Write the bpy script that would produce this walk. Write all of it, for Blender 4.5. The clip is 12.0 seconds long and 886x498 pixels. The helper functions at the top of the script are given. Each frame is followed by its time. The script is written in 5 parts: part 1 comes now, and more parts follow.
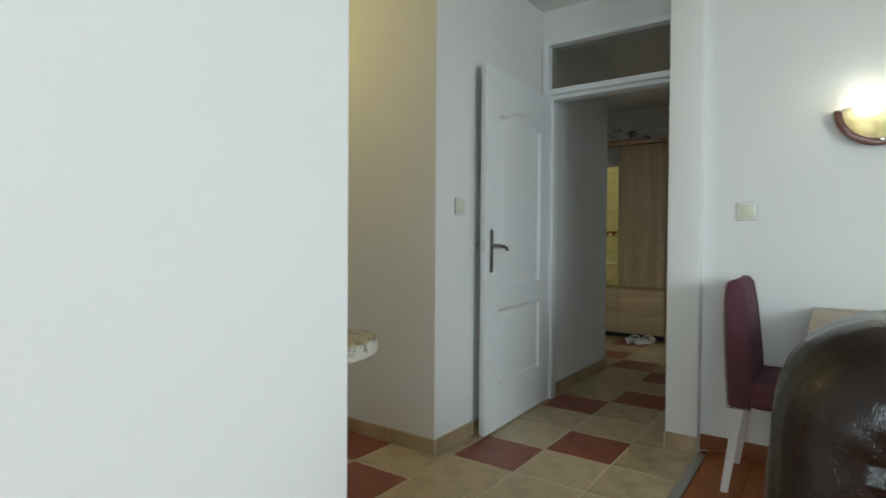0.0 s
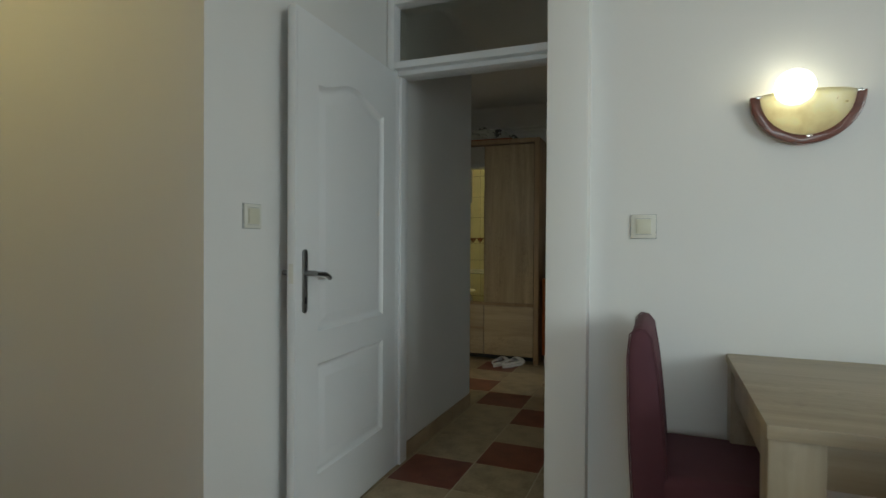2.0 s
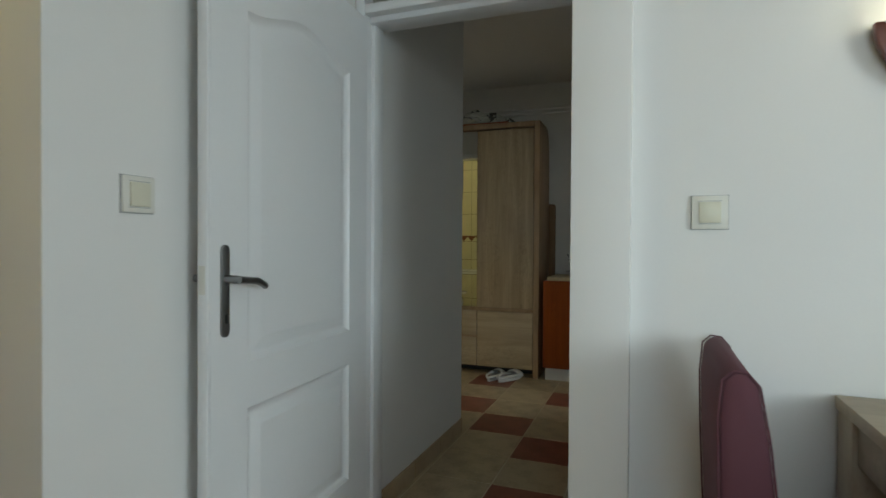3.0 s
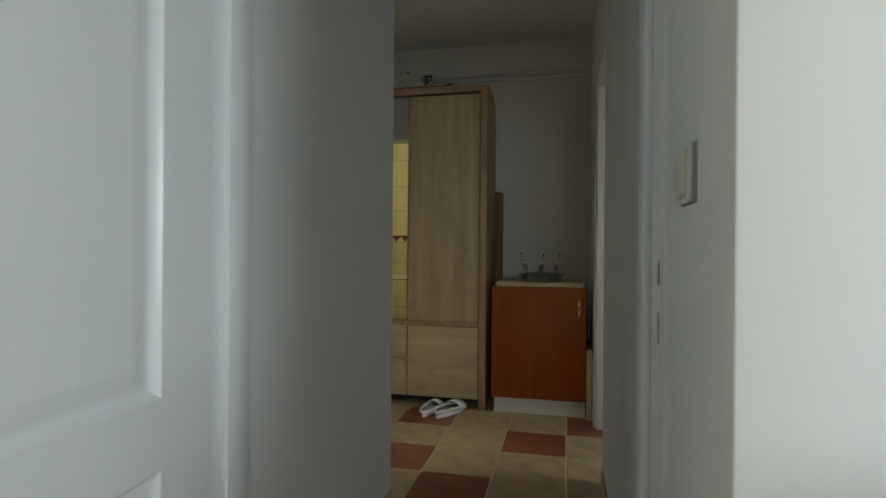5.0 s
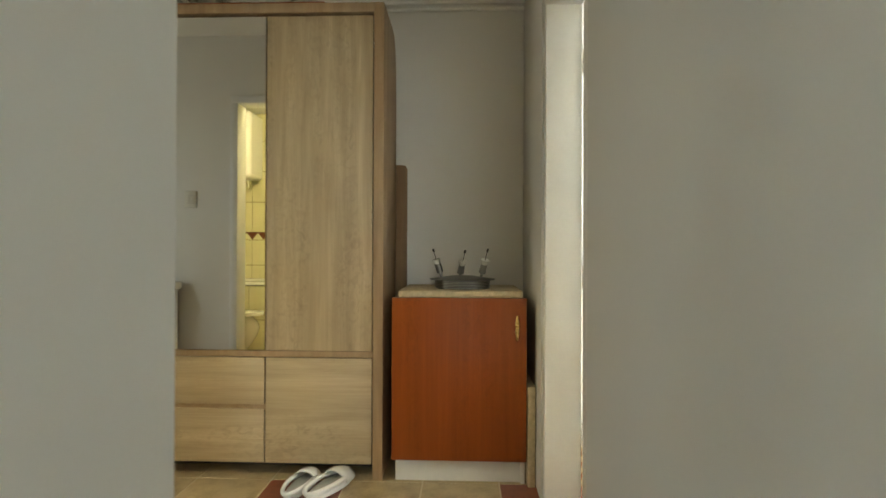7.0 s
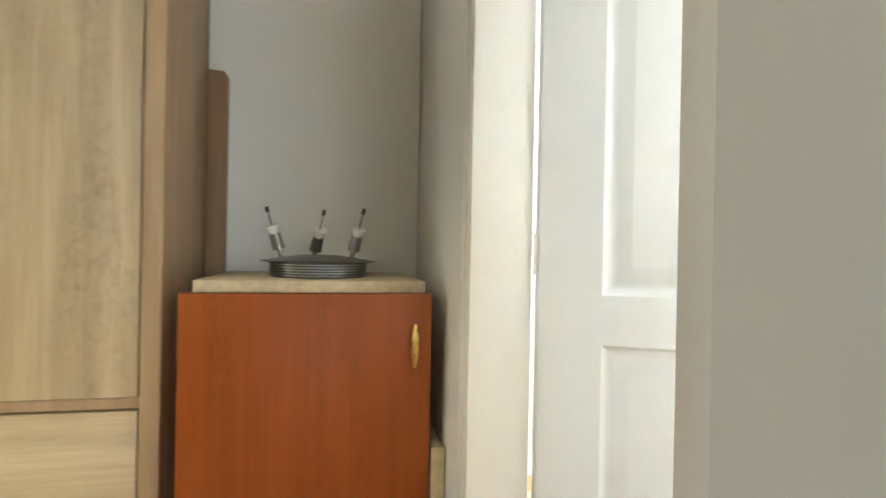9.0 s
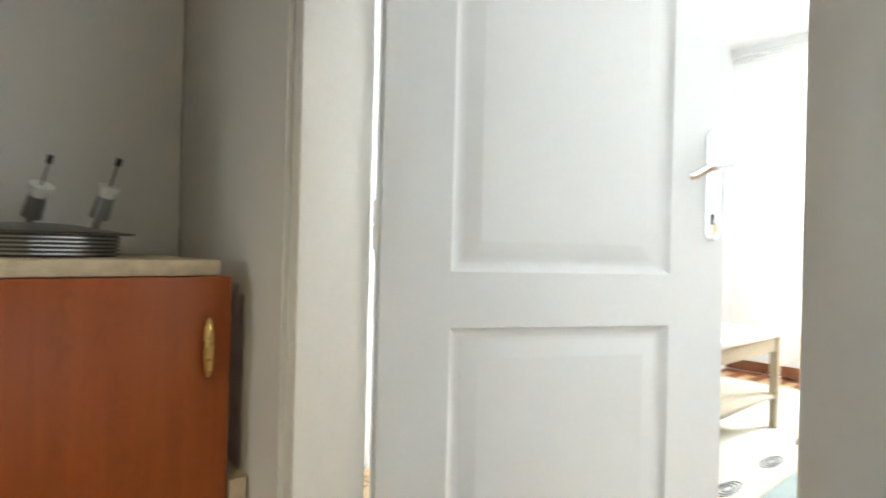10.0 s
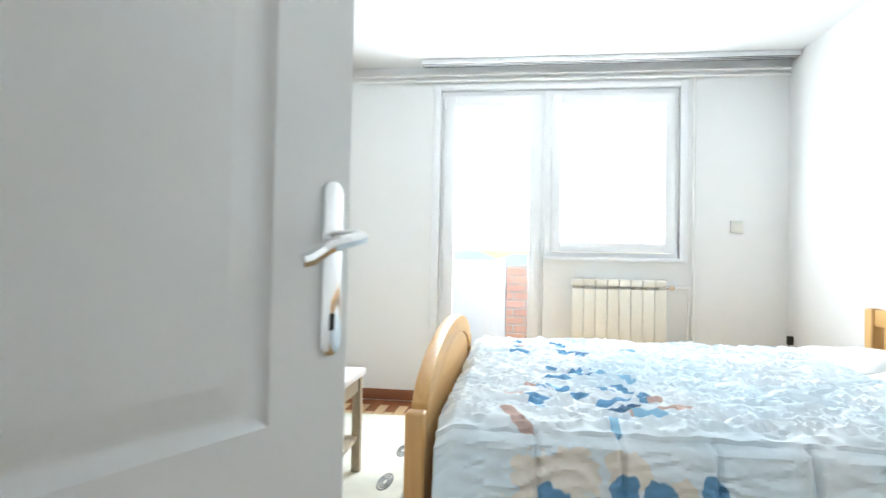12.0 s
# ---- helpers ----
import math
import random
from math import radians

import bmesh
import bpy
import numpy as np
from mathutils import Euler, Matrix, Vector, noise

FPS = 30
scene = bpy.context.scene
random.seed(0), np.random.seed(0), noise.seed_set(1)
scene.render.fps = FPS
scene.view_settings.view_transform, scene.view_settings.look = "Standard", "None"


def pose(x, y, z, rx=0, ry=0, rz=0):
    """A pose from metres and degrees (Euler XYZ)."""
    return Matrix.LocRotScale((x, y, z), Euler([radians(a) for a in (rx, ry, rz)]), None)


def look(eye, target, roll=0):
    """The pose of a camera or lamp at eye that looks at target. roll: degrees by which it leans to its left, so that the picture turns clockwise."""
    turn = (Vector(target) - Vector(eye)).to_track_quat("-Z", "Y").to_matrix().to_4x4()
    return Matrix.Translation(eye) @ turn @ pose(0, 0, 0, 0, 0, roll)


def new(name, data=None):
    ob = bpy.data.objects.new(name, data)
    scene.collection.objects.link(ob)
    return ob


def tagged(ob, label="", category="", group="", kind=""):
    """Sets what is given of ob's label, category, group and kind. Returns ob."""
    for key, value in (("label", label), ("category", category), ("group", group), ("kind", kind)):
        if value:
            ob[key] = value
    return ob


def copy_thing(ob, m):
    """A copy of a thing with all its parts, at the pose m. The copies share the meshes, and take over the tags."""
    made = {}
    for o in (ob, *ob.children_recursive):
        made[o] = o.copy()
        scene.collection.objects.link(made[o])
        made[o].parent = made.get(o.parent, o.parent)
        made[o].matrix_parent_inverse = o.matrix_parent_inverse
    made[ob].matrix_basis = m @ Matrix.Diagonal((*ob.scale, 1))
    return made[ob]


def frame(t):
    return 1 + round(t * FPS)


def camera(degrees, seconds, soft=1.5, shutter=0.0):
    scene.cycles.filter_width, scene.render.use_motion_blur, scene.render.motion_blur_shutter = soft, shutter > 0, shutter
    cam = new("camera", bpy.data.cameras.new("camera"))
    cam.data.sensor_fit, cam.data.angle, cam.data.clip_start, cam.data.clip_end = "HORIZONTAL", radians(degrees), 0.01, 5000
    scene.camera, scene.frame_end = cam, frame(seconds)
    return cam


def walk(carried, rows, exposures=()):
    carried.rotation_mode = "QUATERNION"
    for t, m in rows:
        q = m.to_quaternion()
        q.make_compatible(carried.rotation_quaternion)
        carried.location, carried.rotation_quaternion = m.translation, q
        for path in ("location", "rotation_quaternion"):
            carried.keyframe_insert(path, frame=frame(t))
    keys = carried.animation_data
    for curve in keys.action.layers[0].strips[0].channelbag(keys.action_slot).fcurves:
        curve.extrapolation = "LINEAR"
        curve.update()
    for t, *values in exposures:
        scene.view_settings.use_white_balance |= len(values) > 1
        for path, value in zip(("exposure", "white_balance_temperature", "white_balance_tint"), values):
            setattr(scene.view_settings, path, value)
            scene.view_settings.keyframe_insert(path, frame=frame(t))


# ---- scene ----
# ---- camera: seconds, eye, yaw, pitch, roll ----
PATH = [
    (0, (1.544, -3.421, 1.042), 35.34, -0.92, 0.40),
    (0.5, (1.499, -3.303, 1.083), 29.64, -0.86, 0.66),
    (1, (1.447, -3.078, 1.119), 23.77, -0.71, 0.61),
    (1.5, (1.363, -2.790, 1.141), 22.19, -0.71, 0.46),
    (2, (1.282, -2.556, 1.128), 22.01, -0.64, 0.35),
    (2.5, (1.179, -2.267, 1.123), 21.63, -0.73, 0.35),
    (4.5, (0.796, -1.287, 1.055), 15.72, -0.01, 0.35),
    (5, (0.714, -1.059, 1.046), 12.68, -0.06, 0.46),
    (5.5, (0.640, -0.833, 1.026), 9.61, 0.02, 0.57),
    (6, (0.589, -0.601, 1.025), 4.55, 0.22, 0.51),
    (6.5, (0.547, -0.281, 1.010), 2.27, 0.30, 0.42),
    (6.7, (0.569, -0.149, 1.009), 2.64, 0.34, 0.21),
    (8.3, (0.533, 0.784, 0.985), -5.86, -0.66, 0.55),
    (8.5, (0.539, 0.872, 0.970), -7.11, -0.53, 0.58),
    (9, (0.592, 1.079, 0.921), -11.55, -0.09, 1.09),
    (9.5, (0.553, 1.243, 0.890), -25.35, 0.72, 1.42),
    (10, (0.478, 1.378, 0.867), -40.40, 0.08, 1.42),
    (10.5, (0.482, 1.504, 0.861), -55.50, 0.24, 1.12),
    (11, (0.534, 1.624, 0.912), -68.72, 0.97, 1.70),
    (11.5, (0.702, 1.687, 1.007), -78.23, 1.38, 1.25),
    (12, (0.956, 1.657, 1.031), -82.82, 1.40, 1.17),
]
cam = camera(78.0, 12.0, soft=1.5, shutter=0.4)
walk(cam, [(t, pose(*p, 90 + pitch, 0, yaw) @ pose(0, 0, 0, 0, 0, roll)) for t, p, yaw, pitch, roll in PATH],
     exposures=[(0, -1.0, 6500, 4), (0.5, -0.90, 6550, 5), (1.0, -1.05, 6750, 6), (2.0, -1.48, 6800, 4), (2.7, -1.18, 6600, 4), (4.5, -0.9, 6500, 4), (5.5, -0.40, 7000, 6), (6.0, -0.08, 7300, 7), (6.5, 0.36, 7900, 3), (8.3, 1.58, 7000, 8),
                (9.5, 1.42, 6700, 9), (10.0, 1.10, 6450, 10), (10.5, 0.97, 6250, 10), (11.0, 0.65, 6250, 10), (11.5, 0.35, 6250, 10), (12.0, 0.03, 6250, 9)])

# ---- world and large lights ----
world = bpy.data.worlds.new("sky")
scene.world = world
world.use_nodes = True
wn = world.node_tree
sky = wn.nodes.new("ShaderNodeTexSky")
sky.sky_type, sky.sun_disc = "NISHITA", False
sky.sun_elevation, sky.sun_rotation = radians(40), radians(120)
wn.links.new(sky.outputs[0], wn.nodes["Background"].inputs[0])
wn.nodes["Background"].inputs[1].default_value = 0.15
sun = new("sun", bpy.data.lights.new("sun", "SUN"))
sun.data.energy, sun.data.angle, sun.data.color = 1.0, radians(12), (1, 0.96, 0.9)
sun.matrix_world = look((0, 0, 8), (-5.6, 3.2, 0))


def area(name, eye, target, w, h, watts, colour, spread=180):
    ob = new(name, bpy.data.lights.new(name, "AREA"))
    ob.data.shape, ob.data.size, ob.data.size_y = "RECTANGLE", w, h
    ob.data.energy, ob.data.color = watts, colour
    ob.data.spread = radians(spread)
    ob.matrix_world = look(eye, target)
    return ob


def point(name, place, watts, colour, radius):
    ob = new(name, bpy.data.lights.new(name, "POINT"))
    ob.data.energy, ob.data.color, ob.data.shadow_soft_size = watts, colour, radius
    ob.location = place
    return ob


# daylight from behind and from the right, through two assumed windows out of view
area("unseen_window_light", (2.15, -6.02, 1.5), (1.9, -1.6, 0.0), 2.1, 1.3, 100, (0.77, 0.905, 1.0), 140)
area("unseen_side_window_light", (4.22, -2.9, 1.45), (1.2, -2.3, 0.0), 1.3, 1.2, 108, (0.77, 0.905, 1.0), 150)
# added fill that brightens the hall; no such source is known
area("hall_fill_light", (-2.33, 1.72, 1.1), (0, 2.9, 1.1), 0.8, 2.0, 2.7, (1.0, 0.91, 0.74))
area("bedroom_window_light", (5.22, 0.95, 1.7), (0, 0.95, 1.0), 0.9, 1.1, 58, (0.90, 0.965, 1.0))
area("balcony_door_light", (5.22, 1.82, 1.68), (0, 1.82, 0.9), 0.65, 1.1, 70, (0.90, 0.965, 1.0))
point("kitchen_lamp_bulb", (-0.9, -2.15, 2.3), 23, (1.0, 0.81, 0.34), 0.08)
point("bathroom_lamp_bulb", (-1.0, 0.45, 2.39), 30, (1.0, 0.87, 0.54), 0.09)


# ---- materials ----
def mat(name, colour, rough=0.5, metal=0.0, var=0.06, scale=3.0, fine=60.0, bump=0.05, coat=0.0, rand=0.0, tint=None, glow=0.0, span=(0.42, 0.92)):
    """Paint, plastic, stone, metal: a base colour with blotches and grain, fine relief."""
    m = bpy.data.materials.new(name)
    m.use_nodes = True
    nt = m.node_tree
    n, l, b = nt.nodes, nt.links, nt.nodes["Principled BSDF"]
    tc = n.new("ShaderNodeTexCoord")
    big = n.new("ShaderNodeTexNoise")
    big.inputs["Scale"].default_value, big.inputs["Detail"].default_value = scale, 6
    small = n.new("ShaderNodeTexNoise")
    small.inputs["Scale"].default_value, small.inputs["Detail"].default_value = fine, 4
    l.new(tc.outputs["Object"], big.inputs["Vector"])
    l.new(tc.outputs["Object"], small.inputs["Vector"])
    mixn = n.new("ShaderNodeMath")
    mixn.operation = "MULTIPLY_ADD"
    mixn.inputs[1].default_value = 0.35
    l.new(small.outputs["Fac"], mixn.inputs[0])
    l.new(big.outputs["Fac"], mixn.inputs[2])
    last = mixn.outputs[0]
    if rand:
        oi = n.new("ShaderNodeObjectInfo")
        r = n.new("ShaderNodeMath")
        r.operation = "MULTIPLY_ADD"
        r.inputs[1].default_value = rand
        l.new(oi.outputs["Random"], r.inputs[0])
        l.new(last, r.inputs[2])
        last = r.outputs[0]
    ramp = n.new("ShaderNodeValToRGB")
    lo = tuple(c * (1 - var * 2) for c in colour) if tint is None else tint
    hi = tuple(min(1, c * (1 + var)) for c in colour)
    ramp.color_ramp.elements[0].position, ramp.color_ramp.elements[1].position = span
    ramp.color_ramp.elements[0].color, ramp.color_ramp.elements[1].color = (*lo, 1), (*hi, 1)
    l.new(last, ramp.inputs[0])
    l.new(ramp.outputs[0], b.inputs["Base Color"])
    rr = n.new("ShaderNodeMapRange")
    rr.inputs["To Min"].default_value, rr.inputs["To Max"].default_value = max(0.02, rough - 0.07), min(1, rough + 0.07)
    l.new(small.outputs["Fac"], rr.inputs["Value"])
    l.new(rr.outputs[0], b.inputs["Roughness"])
    b.inputs["Metallic"].default_value = metal
    b.inputs["Coat Weight"].default_value = coat
    if bump:
        bp = n.new("ShaderNodeBump")
        bp.inputs["Strength"].default_value, bp.inputs["Distance"].default_value = bump, 0.01
        l.new(mixn.outputs[0], bp.inputs["Height"])
        l.new(bp.outputs[0], b.inputs["Normal"])
    if glow:
        b.inputs["Emission Color"].default_value = (*colour, 1)
        b.inputs["Emission Strength"].default_value = glow
    return m


def wood(name, light, dark, along="z", rough=0.45, size=1.0, contrast=0.5, coat=0.0, rand=0.0, fleck=0.0):
    """Wood grain that runs along one axis."""
    m = bpy.data.materials.new(name)
    m.use_nodes = True
    nt = m.node_tree
    n, l, b = nt.nodes, nt.links, nt.nodes["Principled BSDF"]
    tc = n.new("ShaderNodeTexCoord")
    mp = n.new("ShaderNodeMapping")
    s = [14.0 * size] * 3
    s["xyz".index(along)] = 1.1 * size
    mp.inputs["Scale"].default_value = s
    l.new(tc.outputs["Object"], mp.inputs["Vector"])
    src = mp.outputs[0]
    if rand:
        oi = n.new("ShaderNodeObjectInfo")
        mul = n.new("ShaderNodeMath")
        mul.operation = "MULTIPLY"
        mul.inputs[1].default_value = 40
        l.new(oi.outputs["Random"], mul.inputs[0])
        add = n.new("ShaderNodeVectorMath")
        l.new(src, add.inputs[0])
        l.new(mul.outputs[0], add.inputs[1])
        src = add.outputs[0]
    a = n.new("ShaderNodeTexNoise")
    a.inputs["Scale"].default_value, a.inputs["Detail"].default_value, a.inputs["Distortion"].default_value = 1.0, 7, 1.2
    l.new(src, a.inputs["Vector"])
    mp2 = n.new("ShaderNodeMapping")
    s2 = [160.0 * size] * 3
    s2["xyz".index(along)] = 5 * size
    mp2.inputs["Scale"].default_value = s2
    l.new(tc.outputs["Object"], mp2.inputs["Vector"])
    c = n.new("ShaderNodeTexNoise")
    c.inputs["Scale"].default_value, c.inputs["Detail"].default_value = 1.0, 3
    l.new(mp2.outputs[0], c.inputs["Vector"])
    mx = n.new("ShaderNodeMath")
    mx.operation = "MULTIPLY_ADD"
    mx.inputs[1].default_value = 0.45
    l.new(c.outputs["Fac"], mx.inputs[0])
    l.new(a.outputs["Fac"], mx.inputs[2])
    last = mx.outputs[0]
    if rand:
        r = n.new("ShaderNodeMath")
        r.operation = "MULTIPLY_ADD"
        r.inputs[1].default_value = rand
        l.new(oi.outputs["Random"], r.inputs[0])
        l.new(last, r.inputs[2])
        last = r.outputs[0]
    ramp = n.new("ShaderNodeValToRGB")
    ramp.color_ramp.elements[0].position, ramp.color_ramp.elements[1].position = 0.72 - contrast * 0.4, 0.72 + contrast * 0.4
    ramp.color_ramp.elements[0].color, ramp.color_ramp.elements[1].color = (*dark, 1), (*light, 1)
    l.new(last, ramp.inputs[0])
    tone = ramp.outputs[0]
    if fleck:
        # short dark feathered marks, gathered in columns along the grain
        def streak(cross, run, detail, warp, lo, hi):
            q = n.new("ShaderNodeMapping")
            sc = [cross] * 3
            sc["xyz".index(along)] = run
            q.inputs["Scale"].default_value = sc
            l.new(tc.outputs["Object"], q.inputs["Vector"])
            z = n.new("ShaderNodeTexNoise")
            z.inputs["Scale"].default_value, z.inputs["Detail"].default_value, z.inputs["Distortion"].default_value = 1.0, detail, warp
            l.new(q.outputs[0], z.inputs["Vector"])
            g = n.new("ShaderNodeMapRange")
            g.inputs["From Min"].default_value, g.inputs["From Max"].default_value = lo, hi
            l.new(z.outputs["Fac"], g.inputs["Value"])
            return g.outputs[0]
        marks = n.new("ShaderNodeMath")
        marks.operation = "MULTIPLY"
        l.new(streak(34, 20, 3, 1.6, 0.46, 0.72), marks.inputs[0])
        l.new(streak(8, 1.1, 2, 0.5, 0.44, 0.62), marks.inputs[1])
        bands = n.new("ShaderNodeMath")
        bands.operation = "MULTIPLY_ADD"
        bands.inputs[1].default_value = 0.55
        l.new(streak(13, 0.25, 2, 0.2, 0.40, 0.64), bands.inputs[0])
        l.new(marks.outputs[0], bands.inputs[2])
        amount = n.new("ShaderNodeMath")
        amount.operation, amount.use_clamp = "MULTIPLY", True
        amount.inputs[1].default_value = fleck
        l.new(bands.outputs[0], amount.inputs[0])
        mixc = n.new("ShaderNodeMix")
        mixc.data_type = "RGBA"
        l.new(amount.outputs[0], mixc.inputs["Factor"])
        l.new(tone, mixc.inputs[6])
        mixc.inputs[7].default_value = (*[c * 0.62 for c in dark], 1)
        tone = mixc.outputs[2]
    l.new(tone, b.inputs["Base Color"])
    b.inputs["Roughness"].default_value = rough
    b.inputs["Coat Weight"].default_value = coat
    bp = n.new("ShaderNodeBump")
    bp.inputs["Strength"].default_value, bp.inputs["Distance"].default_value = 0.06, 0.004
    l.new(mx.outputs[0], bp.inputs["Height"])
    l.new(bp.outputs[0], b.inputs["Normal"])
    return m


def creases(m):
    """Cracked hide: fine grain cells, and wandering cracks where the hide is worn."""
    n, l, b = m.node_tree.nodes, m.node_tree.links, m.node_tree.nodes["Principled BSDF"]
    tc = n.new("ShaderNodeTexCoord")
    warp = n.new("ShaderNodeTexNoise")
    warp.inputs["Scale"].default_value, warp.inputs["Detail"].default_value = 14, 4
    l.new(tc.outputs["Object"], warp.inputs["Vector"])
    bent = n.new("ShaderNodeVectorMath")
    bent.operation = "MULTIPLY_ADD"
    bent.inputs[1].default_value = (0.09, 0.09, 0.09)
    l.new(warp.outputs["Color"], bent.inputs[0])
    l.new(tc.outputs["Object"], bent.inputs[2])
    last = b.inputs["Normal"].links[0].from_socket
    for scale, width, strength, depth in ((240, 0.12, 0.18, 0.001), (26, 0.022, 0.4, 0.0025)):
        cell = n.new("ShaderNodeTexVoronoi")
        cell.feature = "DISTANCE_TO_EDGE"
        cell.inputs["Scale"].default_value = scale
        l.new(bent.outputs[0], cell.inputs["Vector"])
        edge = n.new("ShaderNodeMapRange")
        edge.inputs["From Max"].default_value = width
        l.new(cell.outputs["Distance"], edge.inputs["Value"])
        height = edge.outputs[0]
        if scale < 100:
            worn = n.new("ShaderNodeTexNoise")
            worn.inputs["Scale"].default_value = 4.5
            l.new(tc.outputs["Object"], worn.inputs["Vector"])
            where = n.new("ShaderNodeMapRange")
            where.inputs["From Min"].default_value, where.inputs["From Max"].default_value = 0.68, 0.60
            l.new(worn.outputs["Fac"], where.inputs["Value"])
            top = n.new("ShaderNodeMath")
            top.operation = "MAXIMUM"
            l.new(height, top.inputs[0])
            l.new(where.outputs[0], top.inputs[1])
            height = top.outputs[0]
        bp = n.new("ShaderNodeBump")
        bp.inputs["Strength"].default_value, bp.inputs["Distance"].default_value = strength, depth
        l.new(height, bp.inputs["Height"])
        l.new(last, bp.inputs["Normal"])
        last = bp.outputs[0]
    l.new(last, b.inputs["Normal"])


def glass(name, tint=(1, 1, 1), rough=0.0):
    m = bpy.data.materials.new(name)
    m.use_nodes = True
    nt = m.node_tree
    b = nt.nodes["Principled BSDF"]
    b.inputs["Base Color"].default_value = (*tint, 1)
    b.inputs["Transmission Weight"].default_value = 1.0
    b.inputs["Roughness"].default_value = rough
    b.inputs["IOR"].default_value = 1.45
    return m


WALL = mat("wall_paint", (0.74, 0.735, 0.71), 0.75, var=0.015, scale=1.2, fine=220, bump=0.05)
WALL_B = mat("bedroom_paint", (0.80, 0.80, 0.79), 0.75, var=0.015, scale=1.2, fine=220, bump=0.05)
CEIL = mat("ceiling_paint", (0.74, 0.73, 0.70), 0.85, var=0.02, scale=1.5, fine=180, bump=0.05)
CEIL_B = mat("bedroom_ceiling_paint", (0.79, 0.79, 0.775), 0.85, var=0.02, scale=1.5, fine=180, bump=0.05)
LACQUER = mat("white_lacquer", (0.78, 0.79, 0.79), 0.32, var=0.015, scale=2, fine=90, bump=0.015)
FRAME = mat("cream_door_paint", (0.84, 0.825, 0.78), 0.35, var=0.03, scale=3, fine=90, bump=0.03)
# skyline material: haze and daylight put into a pale colour that glows
HAZE_GLOW = mat("glowing_haze", (0.62, 0.72, 0.80), 0.9, var=0.06, scale=0.1, fine=1, bump=0, glow=1.1)
STEEL = mat("brushed_steel", (0.62, 0.62, 0.62), 0.28, 1.0, var=0.05, scale=8, fine=300, bump=0.02)
GUNMETAL = mat("gunmetal", (0.22, 0.22, 0.22), 0.36, 1.0, var=0.05, scale=8, fine=300, bump=0.02)
BLACKSTEEL = mat("blackened_steel", (0.10, 0.10, 0.10), 0.34, 1.0, var=0.05, scale=8, fine=300, bump=0.02)
DARKSTEEL = mat("dark_steel", (0.30, 0.30, 0.30), 0.32, 1.0, var=0.05, scale=8, fine=300, bump=0.02)
CHROME = mat("chrome", (0.85, 0.86, 0.87), 0.08, 1.0, var=0.02, bump=0)
BRASS = mat("brass", (0.72, 0.50, 0.17), 0.28, 1.0, var=0.08, scale=20, bump=0.02)
OAK = wood("sonoma_oak_upright", (0.53, 0.41, 0.26), (0.37, 0.275, 0.165), "z", 0.5, 1.1, 0.62, fleck=0.45)
OAKX = wood("sonoma_oak_level", (0.53, 0.41, 0.26), (0.37, 0.275, 0.165), "x", 0.5, 1.1, 0.62, fleck=0.45)
OAKP = wood("sonoma_oak_edge", (0.43, 0.30, 0.18), (0.30, 0.19, 0.105), "z", 0.5, 1.1, 0.62)
TABLEW = wood("pale_oak", (0.46, 0.39, 0.28), (0.32, 0.26, 0.17), "x", 0.45, 0.8, 0.8, fleck=0.35)
TABLEZ = wood("pale_oak_upright", (0.46, 0.39, 0.28), (0.32, 0.26, 0.17), "z", 0.45, 0.8, 0.8, fleck=0.35)
CHERRY = wood("cherry_laminate", (0.33, 0.082, 0.016), (0.20, 0.041, 0.009), "z", 0.35, 0.42, 0.75, fleck=0.30)
PINE = wood("pine", (0.60, 0.36, 0.13), (0.46, 0.24, 0.075), "x", 0.4, 0.8, 0.8)
PINEZ = wood("pine_upright", (0.60, 0.36, 0.13), (0.46, 0.24, 0.075), "z", 0.4, 0.8, 0.8)
PINEY = wood("pine_rail", (0.60, 0.36, 0.13), (0.46, 0.24, 0.075), "y", 0.4, 0.6, 0.9)
BROWN = wood("brown_baseboard", (0.28, 0.095, 0.033), (0.16, 0.05, 0.019), "x", 0.55, 1, 0.8)
BROWNY = wood("brown_baseboard_y", (0.24, 0.085, 0.035), (0.13, 0.045, 0.02), "y", 0.4, 1, 0.8)
LAMRIM = wood("mahogany", (0.17, 0.05, 0.028), (0.085, 0.022, 0.014), "x", 0.3, 1, 0.8, coat=0.3)
LAMINATE = wood("laminate_plank", (0.37, 0.125, 0.038), (0.22, 0.062, 0.019), "y", 0.42, 0.7, 0.8, coat=0.0, rand=0.25)
PARQUET = wood("parquet_block", (0.55, 0.38, 0.20), (0.40, 0.25, 0.11), "x", 0.35, 0.9, 0.8, rand=0.3)
CHIPB = mat("chipboard", (0.53, 0.44, 0.30), 0.8, var=0.12, scale=50, fine=260, bump=0.12)
BOARD = wood("board_edge", (0.28, 0.17, 0.09), (0.17, 0.10, 0.05), "z", 0.6, 1, 0.9)
TILE = mat("beige_floor_tile", (0.44, 0.345, 0.21), 0.36, var=0.10, scale=9, fine=70, bump=0.08, rand=0.12, tint=(0.285, 0.213, 0.122), span=(0.46, 0.80))
TILER = mat("terracotta_floor_tile", (0.24, 0.072, 0.042), 0.36, var=0.10, scale=9, fine=70, bump=0.08, rand=0.12, tint=(0.15, 0.040, 0.024), span=(0.46, 0.80))
SKIRT = mat("skirting_tile", (0.41, 0.31, 0.19), 0.4, var=0.10, scale=5, fine=50, bump=0.05, rand=0.15, tint=(0.28, 0.195, 0.11))
GROUT = mat("grout", (0.63, 0.56, 0.42), 0.9, var=0.12, scale=9, fine=120, bump=0.2)
KTILE = mat("kitchen_wall_tile", (0.50, 0.35, 0.17), 0.35, var=0.08, scale=6, fine=60, bump=0.03, rand=0.1)
